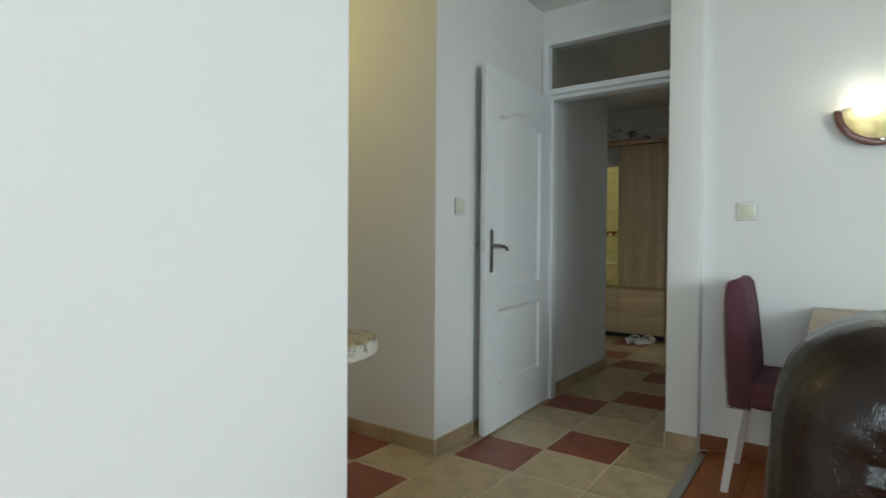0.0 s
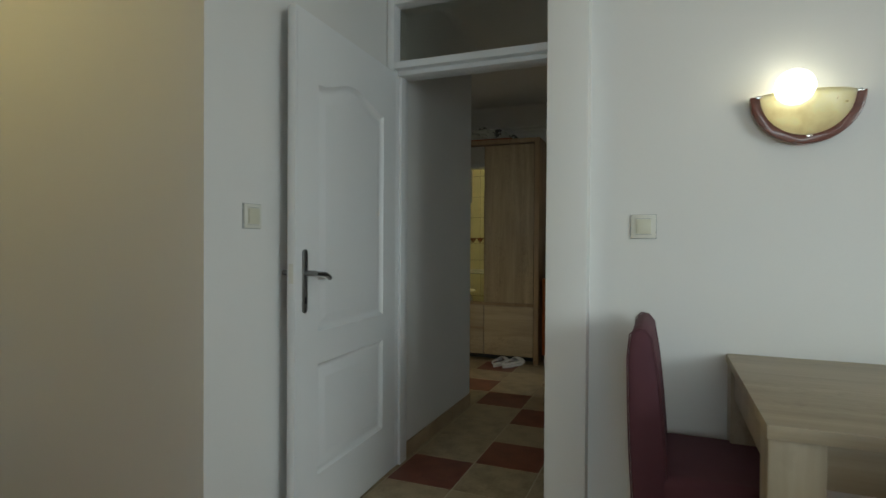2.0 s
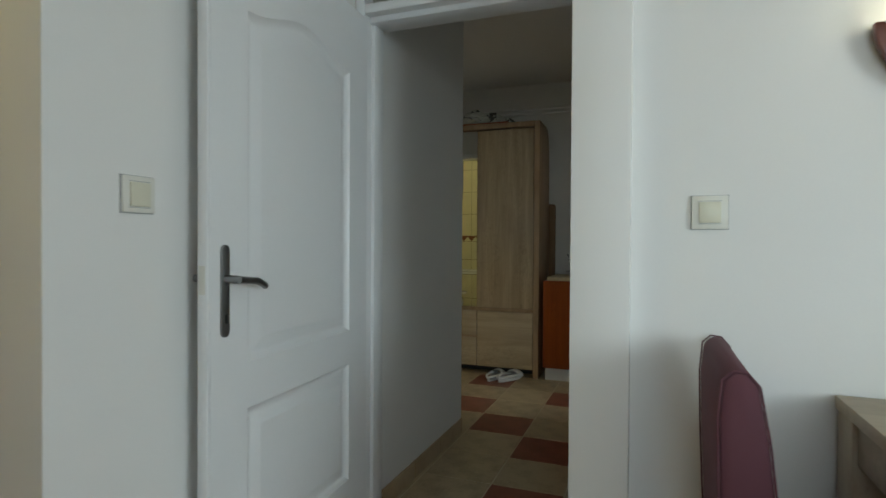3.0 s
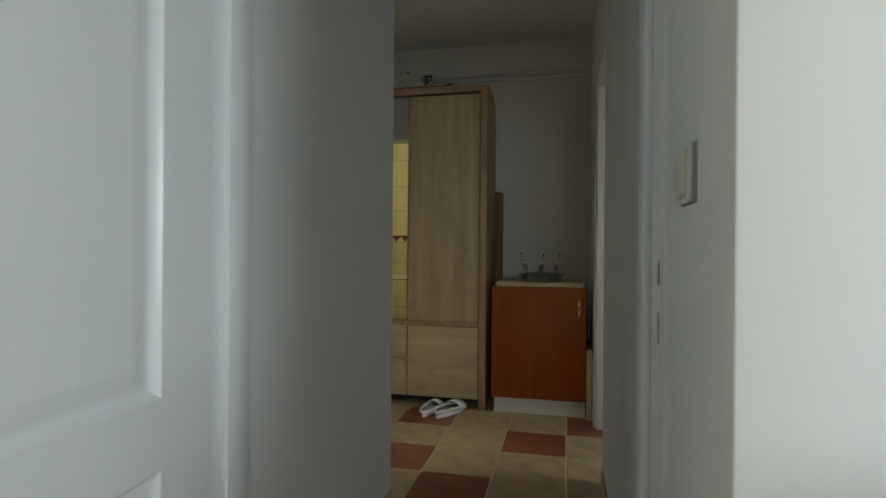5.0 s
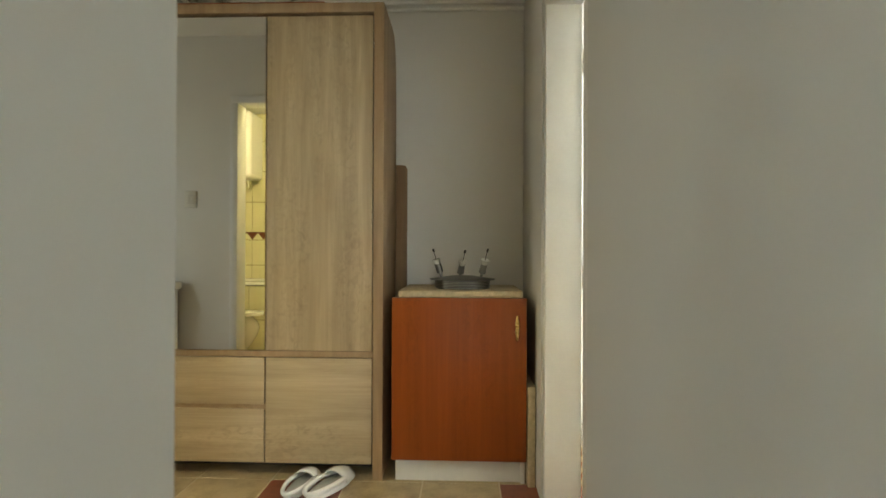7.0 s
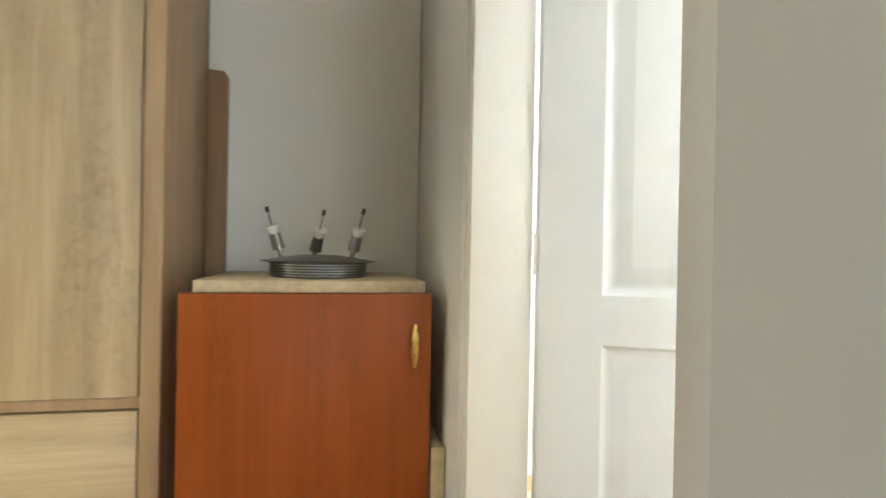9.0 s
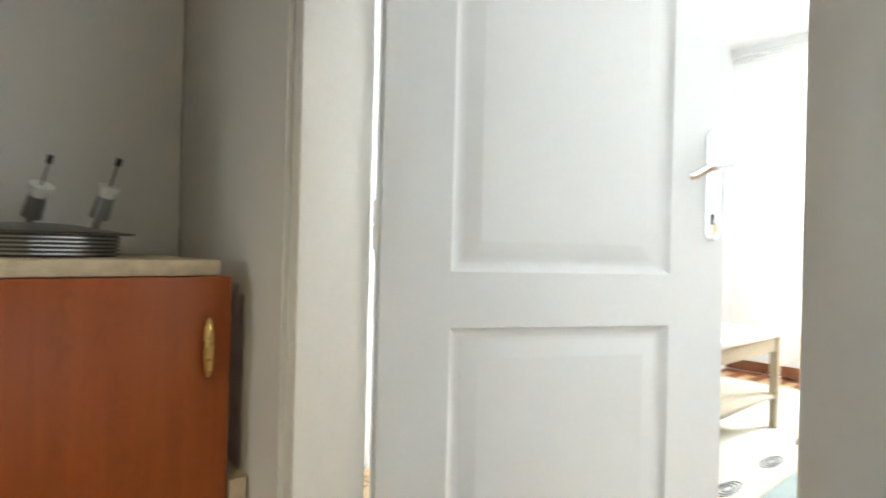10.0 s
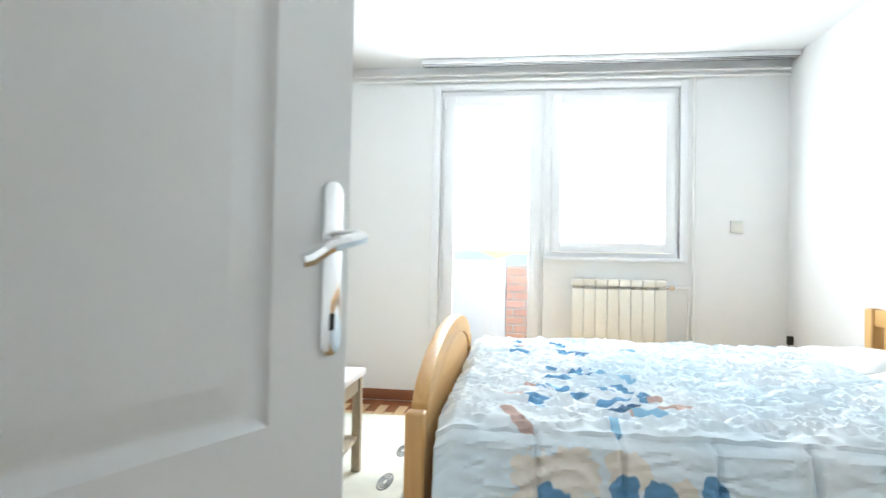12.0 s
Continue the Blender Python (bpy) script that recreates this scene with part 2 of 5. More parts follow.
KGROUT = mat("dark_grout", (0.10, 0.075, 0.04), 0.9, var=0.1, bump=0.1)
BTILE = mat("bathroom_wall_tile", (0.66, 0.63, 0.42), 0.18, var=0.05, scale=5, fine=60, bump=0.02, rand=0.08)
BTILEB = mat("bathroom_brown_tile", (0.16, 0.055, 0.03), 0.25, var=0.08, bump=0.02)
GRANITE = mat("speckled_worktop", (0.43, 0.36, 0.235), 0.3, var=0.1, scale=42, fine=120, bump=0.02, tint=(0.13, 0.10, 0.06), span=(0.56, 0.68))
GRANITE_E = mat("speckled_worktop_edge", (0.66, 0.64, 0.57), 0.35, var=0.1, scale=30, fine=120, bump=0.02, tint=(0.27, 0.25, 0.20), span=(0.52, 0.64))
STONE = mat("beige_worktop", (0.50, 0.46, 0.37), 0.4, var=0.12, scale=30, fine=120, bump=0.03)
RED = mat("orange_panel", (0.42, 0.075, 0.025), 0.4, var=0.06, bump=0.02)
ENAMEL = mat("white_enamel", (0.80, 0.80, 0.80), 0.25, var=0.02, bump=0.01)
PLASTIC = mat("cream_plastic", (0.64, 0.62, 0.49), 0.35, var=0.03, bump=0.01)
PLASTICW = mat("white_plastic", (0.70, 0.69, 0.62), 0.35, var=0.03, bump=0.01)
FABRIC = mat("plum_fabric", (0.105, 0.034, 0.048), 0.8, var=0.10, scale=5, fine=500, bump=0.25)
LEATHER = mat("brown_leather", (0.017, 0.0105, 0.0075), 0.20, var=0.25, scale=9, fine=70, bump=0.12)
creases(LEATHER)
LEATHER.node_tree.nodes["Principled BSDF"].inputs["Specular IOR Level"].default_value = 0.26
WHITEW = mat("white_painted_wood", (0.72, 0.71, 0.70), 0.4, var=0.03, bump=0.04)
PIPE = mat("white_pipe_paint", (0.80, 0.795, 0.77), 0.45, var=0.03, bump=0.03)
BLACK = mat("black_plastic", (0.02, 0.02, 0.02), 0.4, var=0.1, bump=0.02)
ALU = mat("aluminium_strip", (0.48, 0.48, 0.47), 0.4, 1.0, var=0.05, fine=200, bump=0.03)
SANDAL = mat("white_rubber", (0.70, 0.70, 0.68), 0.55, var=0.05, bump=0.05)
# sandal insoles, and the grey that draws shade round the switches
SANDALI = mat("grey_insole_and_shade", (0.36, 0.37, 0.36), 0.7, var=0.08, bump=0.1)
BAG = mat("printed_plastic_bag", (0.52, 0.54, 0.49), 0.35, var=0.1, scale=11, fine=40, bump=0.2, tint=(0.06, 0.065, 0.06), span=(0.60, 0.66))
RADW = mat("radiator_enamel", (0.78, 0.76, 0.68), 0.3, var=0.02, bump=0.02)
PVC = mat("white_pvc", (0.80, 0.81, 0.82), 0.3, var=0.02, bump=0.01)
MATTRESS = mat("mattress_ticking", (0.66, 0.60, 0.44), 0.8, var=0.05, fine=300, bump=0.1)
PILLOW = mat("white_cotton", (0.80, 0.80, 0.80), 0.85, var=0.03, fine=400, bump=0.15)
RUG = mat("cream_rug", (0.66, 0.66, 0.58), 0.95, var=0.06, scale=8, fine=500, bump=0.4)
RUGB = mat("pale_blue_rug", (0.42, 0.52, 0.52), 0.95, var=0.06, scale=8, fine=500, bump=0.4)
BRICK = mat("red_brick", (0.62, 0.35, 0.26), 0.85, var=0.12, scale=9, fine=90, bump=0.3, rand=0.25)
MORTAR = mat("mortar", (0.5, 0.47, 0.43), 0.9, var=0.1, bump=0.2)
CONCRETE = mat("concrete", (0.42, 0.41, 0.39), 0.9, var=0.1, scale=4, bump=0.2)
PORCELAIN = mat("porcelain", (0.80, 0.80, 0.76), 0.12, var=0.01, bump=0)
FROST = glass("frosted_pane", (0.80, 0.80, 0.72), 0.25)
CLEAR = glass("clear_pane")
MIRROR = bpy.data.materials.new("mirror_silver")
MIRROR.use_nodes = True
MIRROR.node_tree.nodes["Principled BSDF"].inputs["Base Color"].default_value = (0.86, 0.88, 0.87, 1)
MIRROR.node_tree.nodes["Principled BSDF"].inputs["Metallic"].default_value = 1.0
MIRROR.node_tree.nodes["Principled BSDF"].inputs["Roughness"].default_value = 0.01
LAMPGLASS = mat("marbled_lamp_glass", (1.0, 0.93, 0.66), 0.3, var=0.06, scale=14, fine=40, bump=0.02, tint=(0.60, 0.52, 0.30), glow=0.12)
LG = LAMPGLASS.node_tree.nodes["Principled BSDF"]
LG.inputs["Transmission Weight"].default_value = 0.75
HOTGLASS = mat("lit_bulb_glass", (1.0, 0.95, 0.78), 0.3, var=0.02, bump=0, glow=14)


for m in (BROWN, BROWNY, LAMINATE, CHERRY):
    m.node_tree.nodes["Principled BSDF"].inputs["Specular IOR Level"].default_value = 0.22


# ---- builders ----
def bmesh_box(bm, x0, x1, y0, y1, z0, z1, bevel=0.0, seg=2):
    vs = bmesh.ops.create_cube(bm, size=1)["verts"]
    for v in vs:
        v.co = Vector((x0 + (v.co.x + 0.5) * (x1 - x0), y0 + (v.co.y + 0.5) * (y1 - y0), z0 + (v.co.z + 0.5) * (z1 - z0)))
    if bevel:
        es = list({e for v in vs for e in v.link_edges})
        bmesh.ops.bevel(bm, geom=es, offset=bevel, segments=seg, profile=0.5, affect="EDGES", clamp_overlap=True)


def box(*a, bevel=0.0, seg=2):
    bm = bmesh.new()
    bmesh_box(bm, *a, bevel=bevel, seg=seg)
    return bm


def cyl(p, q, r, r2=None, seg=20):
    """A round bar from p to q."""
    bm = bmesh.new()
    d = Vector(q) - Vector(p)
    m = Matrix.Translation((Vector(p) + Vector(q)) / 2) @ d.to_track_quat("Z", "Y").to_matrix().to_4x4()
    bmesh.ops.create_cone(bm, cap_ends=True, segments=seg, radius1=r, radius2=r if r2 is None else r2, depth=d.length, matrix=m)
    return bm


def joined(*bms):
    out = bmesh.new()
    for b in bms:
        me = bpy.data.meshes.new("tmp")
        b.to_mesh(me)
        out.from_mesh(me)
        bpy.data.meshes.remove(me)
        b.free()
    return out


def prism(outline, axis, a, b, bevel=0.0):
    """An outline of (u, v) pulled along an axis from a to b."""
    bm = bmesh.new()
    put = {"x": lambda u, v, w: (w, u, v), "y": lambda u, v, w: (u, w, v), "z": lambda u, v, w: (u, v, w)}[axis]
    vs = [bm.verts.new(put(u, v, a)) for u, v in outline]
    f = bm.faces.new(vs)
    r = bmesh.ops.extrude_face_region(bm, geom=[f])
    d = Vector(put(0, 0, b)) - Vector(put(0, 0, a))
    bmesh.ops.translate(bm, verts=[v for v in r["geom"] if isinstance(v, bmesh.types.BMVert)], vec=d)
    bmesh.ops.recalc_face_normals(bm, faces=bm.faces)
    if bevel:
        es = [e for e in bm.edges if len(e.link_faces) == 2 and e.calc_face_angle(0) > 0.6]
        bmesh.ops.bevel(bm, geom=es, offset=bevel, segments=2, profile=0.5, affect="EDGES", clamp_overlap=True)
    return bm


def tube(points, r, seg=10):
    """A round pipe along a line of points."""
    cu = bpy.data.curves.new("tmp", "CURVE")
    cu.dimensions, cu.bevel_depth, cu.bevel_resolution, cu.use_fill_caps = "3D", r, max(2, seg // 4), True
    sp = cu.splines.new("POLY")
    sp.points.add(len(points) - 1)
    for p, c in zip(sp.points, points):
        p.co = (*c, 1)
    ob = bpy.data.objects.new("tmp", cu)
    me = ob.to_mesh()
    bm = bmesh.new()
    bm.from_mesh(me)
    ob.to_mesh_clear()
    bpy.data.objects.remove(ob)
    bpy.data.curves.remove(cu)
    return bm


def link(name, bm, material, smooth=True):
    me = bpy.data.meshes.new(name)
    bm.to_mesh(me)
    bm.free()
    me.materials.append(material)
    if smooth:
        me.set_sharp_from_angle(angle=radians(35))
        for p in me.polygons:
            p.use_smooth = True
    return new(name, me)


def thing(name, label, category, at=(0, 0, 0), group=""):
    ob = new(name)
    ob.empty_display_size = 0.1
    ob.location = at
    return tagged(ob, label, category, group)


def part(name, bm, material, parent, label="", smooth=True):
    """A mesh under a thing or a part; its mesh is in world places."""
    ob = link(name, bm, material, smooth)
    ob.parent = parent
    inv = Matrix.Identity(4)
    p = parent
    while p is not None:
        inv = Matrix.Translation(-p.location) @ inv if p.parent is None else inv
        p = p.parent
    ob.matrix_parent_inverse = Matrix.Identity(4)
    me = ob.data
    me.transform(inv)
    return tagged(ob, label)


def structure(name, bm, material, label="", category="", smooth=True):
    return tagged(link(name, bm, material, smooth), label, category, kind="structure")


def wall_x(x0, x1, y0, y1, z0, z1, holes=()):
    """A wall that runs along x; holes are (x0, x1, z0, z1)."""
    bm, at = bmesh.new(), x0
    for a, b, c, d in sorted(holes):
        if a > at:
            bmesh_box(bm, at, a, y0, y1, z0, z1)
        if c > z0:
            bmesh_box(bm, a, b, y0, y1, z0, c)
        if d < z1:
            bmesh_box(bm, a, b, y0, y1, d, z1)
        at = b
    if at < x1:
        bmesh_box(bm, at, x1, y0, y1, z0, z1)
    return bm


def wall_y(x0, x1, y0, y1, z0, z1, holes=()):
    bm, at = bmesh.new(), y0
    for a, b, c, d in sorted(holes):
        if a > at:
            bmesh_box(bm, x0, x1, at, a, z0, z1)
        if c > z0:
            bmesh_box(bm, x0, x1, a, b, z0, c)
        if d < z1:
            bmesh_box(bm, x0, x1, a, b, d, z1)
        at = b
    if at < y1:
        bmesh_box(bm, x0, x1, at, y1, z0, z1)
    return bm


H = 2.53
LO = -0.06

# ---- setting ----
floor = structure("floor", box(-2.45, 5.25, -6.15, 3.35, -0.2, -0.06), CONCRETE, "bare slab under all the rooms", "floor")
ceiling = structure("ceiling", box(-2.45, 5.25, -6.15, 3.35, H, H + 0.15), CEIL, "plain off-white painted ceiling", "ceiling")
structure("ceiling_bedroom", box(1.03, 5.0, -0.24, 3.2, H - 0.032, H - 0.0005), CEIL_B, "white plasterboard bedroom ceiling", "ceiling")
structure("wall_divider", box(0.845, 0.965, -6.0, -2.844, LO, H, bevel=0.004), WALL, "white plastered wall end beside the kitchen", "wall")
structure("wall_kitchen", box(-1.75, -0.012, -1.29, -1.17, LO, H), WALL, "off-white kitchen wall with a tiled skirting", "wall")
structure("wall_kitchen_left", box(-1.87, -1.75, -6.0, -1.17, LO, H), WALL, "off-white wall behind the kitchen units", "wall")
structure("wall_switch", box(-0.13, -0.012, -1.17, -0.12, LO, H), WALL, "white wall behind the open door", "wall")
structure("wall_door", wall_x(-0.13, 0.875, -0.12, 0.0, LO, H, [(0.0, 0.875, LO, 2.335)]), WALL, "white wall over the doorway", "wall")
structure("wall_hall_left", box(-0.09, 0.035, 0.0, 0.92, LO, H), WALL, "grey-white hall wall", "wall")
structure("wall_bathroom_door", wall_x(-2.3, 0.035, 0.92, 1.035, LO, H, [(-1.05, -0.30, LO, 2.06)]), WALL, "white hall wall with the bathroom doorway", "wall")
structure("wall_hall_far", box(-2.3, 0.875, 2.9, 3.0, LO, H), WALL, "off-white wall at the end of the hall", "wall")
# the opening is made up to hold the hall's fill lamp
structure("wall_hall_end", wall_y(-2.45, -2.3, -1.17, 3.0, LO, H, [(1.30, 2.15, 0.0, 2.1)]), WALL, "plain wall closing the hall, with an added opening for the fill lamp", "wall")
structure("wall_pier", box(0.868, 1.02, -0.50, -0.12, LO, H, bevel=0.003), WALL, "white pier beside the doorway", "wall")
structure("wall_pier_core", box(0.875, 1.02, -0.12, 0.0, LO, H), WALL, "white pier behind the door frame", "wall")
structure("wall_lamp", box(1.02, 4.2, -0.42, -0.32, LO, H), WALL, "white dining wall with a lit wall lamp", "wall")
structure("wall_hall_right", wall_y(0.880, 1.03, 0.0, 3.2, LO, H, [(1.450, 2.275, LO, 2.02)]), WALL, "grey-white hall wall with the bedroom doorway", "wall")
structure("wall_bedroom_right", box(1.03, 5.0, -0.32, -0.24, LO, H), WALL_B, "white bedroom wall at the bed's head", "wall")
structure("wall_bedroom_left", box(1.03, 5.0, 3.2, 3.3, LO, H), WALL_B, "plain white bedroom wall", "wall")
structure("wall_window", wall_y(5.0, 5.25, -0.32, 3.3, LO, H, [(0.485, 1.43, 1.09, 2.315), (1.43, 2.20, 0.0, 2.315)]), WALL_B,
          "white bedroom wall with window and balcony door", "wall")
# unseen openings in these two walls, added for the living room lamps
structure("wall_living_right", wall_y(4.2, 4.35, -6.0, -0.32, LO, H, [(-3.6, -2.2, 0.7, 2.25)]), WALL, "plain living room wall with an assumed window, out of view", "wall")
structure("wall_back", wall_x(-1.87, 4.35, -6.15, -6.0, LO, H, [(1.05, 3.25, 0.7, 2.25)]), WALL, "plain wall behind the living room with an assumed window", "wall")

# floors
P, TX, TY = 0.33333, 0.39, 0.10
tile_floor = structure("tile_floor", box(-2.3, 1.03, -6.0, 2.9, -0.06, -0.0018), GROUT, "beige and terracotta tiled floor with sandy grout", "floor")
laminate = structure("laminate_floor", box(1.03, 4.2, -6.0, -0.42, -0.06, -0.010), BROWN, "reddish-brown laminate plank floor", "floor")
parquet = structure("parquet_floor", box(1.03, 5.0, -0.24, 3.2, -0.06, -0.010), BROWN, "light oak parquet floor", "floor")
structure("threshold_strip", prism([(1.018, 0.0), (1.022, 0.005), (1.04, 0.007), (1.058, 0.005), (1.062, 0.0)], "y", -6.0, -0.508), ALU,
          "worn aluminium strip between tile and laminate", "floor strip")
structure("bedroom_threshold", box(0.99, 1.06, 1.465, 2.238, -0.01, 0.008, bevel=0.003), BROWNY, "brown wooden door sill", "sill")


def skirting(name, along, a, b, face, out, h, material, label, piece=0.333):
    """Skirting pieces along x or y from a to b on the plane face, standing out by out."""
    t = 0.009 * out
    if along == "x":
        base = structure(name, box(a, b, min(face, face + t * 0.6), max(face, face + t * 0.6), -0.004, h - 0.004), GROUT, label, "baseboard")
    else:
        base = structure(name, box(min(face, face + t * 0.6), max(face, face + t * 0.6), a, b, -0.004, h - 0.004), GROUT, label, "baseboard")
    at = a
    while at < b - 0.01:
        e = min(at + piece, b)
        lo, hi = min(face, face + t), max(face, face + t)
        bm = box(at + 0.0015, e - 0.0015, lo, hi, 0.0, h, bevel=0.002, seg=1) if along == "x" else box(lo, hi, at + 0.0015, e - 0.0015, 0.0, h, bevel=0.002, seg=1)
        part("skirting_tile", bm, material, base)
        at = e


skirting("baseboard_kitchen", "x", -1.30, -0.003, -1.29, -1, 0.075, SKIRT, "beige tile skirting of the kitchen")
skirting("baseboard_switch", "y", -1.29, -0.14, -0.012, 1, 0.075, SKIRT, "beige tile skirting behind the door")
skirting("baseboard_pier", "x", 0.868, 1.02, -0.50, -1, 0.078, SKIRT, "beige tile skirting of the pier")
skirting("baseboard_reveal", "y", -0.50, -0.19, 0.868, -1, 0.078, SKIRT, "beige tile skirting in the reveal")
skirting("baseboard_hall", "y", 0.02, 1.035, 0.035, 1, 0.085, SKIRT, "brown tile skirting of the hall")
skirting("baseboard_hall_right", "y", 0.02, 1.445, 0.880, -1, 0.085, SKIRT, "brown tile skirting of the hall")
for nm, along, a, b, f, out, m in (("baseboard_dining", "x", 1.02, 4.2, -0.42, -1, BROWN), ("baseboard_window", "y", -0.24, 3.2, 5.0, -1, BROWNY)):
    o = prism([(f, 0), (f + out * 0.018, 0), (f + out * 0.018, 0.05), (f + out * 0.008, 0.075), (f, 0.075)], "x" if along == "x" else "y", a, b)
    structure(nm, o, m, "brown wooden baseboard with a rounded top", "baseboard")

# door frames
df = tagged(thing("door_frame", "white painted wooden door frame with glazed transom", "door frame", (0.44, -0.06, 0)), kind="structure")
part("jamb", joined(box(0.0, 0.036, -0.135, 0.012, 0, 2.335, bevel=0.003), box(0.036, 0.050, -0.075, 0.0, 0, 1.962, bevel=0.002)), LACQUER, df)
part("jamb", joined(box(0.856, 0.875, -0.187, 0.012, 0, 2.335, bevel=0.003), box(0.842, 0.856, -0.075, 0.0, 0, 1.962, bevel=0.002)), LACQUER, df)
part("transom_bar", joined(box(0.036, 0.856, -0.135, 0.012, 1.985, 2.02, bevel=0.003), box(0.036, 0.856, -0.095, 0.012, 1.962, 1.985, bevel=0.002)), LACQUER, df)
part("head", box(0.036, 0.856, -0.135, 0.012, 2.303, 2.335, bevel=0.003), LACQUER, df)
pane = part("transom_pane", box(0.036, 0.856, -0.064, -0.058, 2.02, 2.303), FROST, df, "dusty patterned glass pane")
part("lock_plate", box(0.8530, 0.8558, -0.181, -0.162, 0.870, 1.060, bevel=0.001, seg=1), LACQUER, df, "white painted strike plate")
for zz, hh, m in ((0.993, 0.037, BOARD), (0.902, 0.048, SANDALI)):
    part("strike_slot", box(0.8518, 0.8535, -0.177, -0.166, zz, zz + hh), m, df, "dark slot of the strike plate")
bf = tagged(thing("door_frame", "cream painted wooden frame of the bedroom door", "door frame", (0.95, 1.9, 0)), kind="structure")
part("jamb", box(0.890, 1.034, 2.240, 2.275, 0, 2.02, bevel=0.003), FRAME, bf)
part("jamb", joined(box(0.880, 0.905, 1.450, 1.496, 0, 2.02, bevel=0.003), box(0.905, 1.036, 1.450, 1.462, 0, 2.02, bevel=0.002)), FRAME, bf)
part("head", box(0.884, 1.036, 1.496, 2.240, 1.995, 2.02, bevel=0.003), FRAME, bf)
for zz in (0.24, 0.865, 1.72):
    part("hinge", joined(cyl((1.038, 2.226, zz), (1.038, 2.226, zz + 0.044), 0.007), cyl((1.038, 2.226, zz + 0.047), (1.038, 2.226, zz + 0.09), 0.007)), FRAME, bf)
tf = tagged(thing("door_frame", "white painted frame of the bathroom door", "door frame", (-0.68, 0.98, 0)), kind="structure")
part("jamb", box(-1.085, -1.03, 0.90, 1.05, 0, 2.05, bevel=0.003), LACQUER, tf)
part("jamb", box(-0.32, -0.265, 0.90, 1.05, 0, 2.05, bevel=0.003), LACQUER, tf)
part("head", box(-1.085, -0.265, 0.90, 1.05, 2.05, 2.10, bevel=0.003), LACQUER, tf)


def panel_hole(bm, xs, z0, tops, y, out):
    """A moulded, raised panel in the plane y: columns at xs, a level foot z0 and the heights tops; out is the way it faces."""
    steps = ((0.0, 0.0), (0.004, -0.004), (0.014, -0.013), (0.022, -0.014), (0.030, -0.012), (0.058, -0.003), (0.062, -0.003))
    n, mid, half = len(xs), (xs[0] + xs[-1]) / 2, (xs[-1] - xs[0]) / 2
    rings = []
    for d, depth in steps:
        k = (half - d) / half
        at = [mid + (x - mid) * k for x in xs]
        low = [bm.verts.new((x, y + out * depth, z0 + d)) for x in at]
        high = [bm.verts.new((x, y + out * depth, z - d)) for x, z in zip(at, tops)]
        rings.append((low, high))
    new_faces = []
    for (l0, h0), (l1, h1) in zip(rings, rings[1:]):
        a, c = l0 + h0[::-1], l1 + h1[::-1]
        for i in range(len(a)):
            j = (i + 1) % len(a)
            new_faces.append(bm.faces.new((a[i], a[j], c[j], c[i])))
    l1, h1 = rings[-1]
    for i in range(n - 1):
        new_faces.append(bm.faces.new((l1[i], l1[i + 1], h1[i + 1], h1[i])))
    for f in new_faces:
        f.normal_update()
        if f.normal.y * out < 0:
            f.normal_flip()


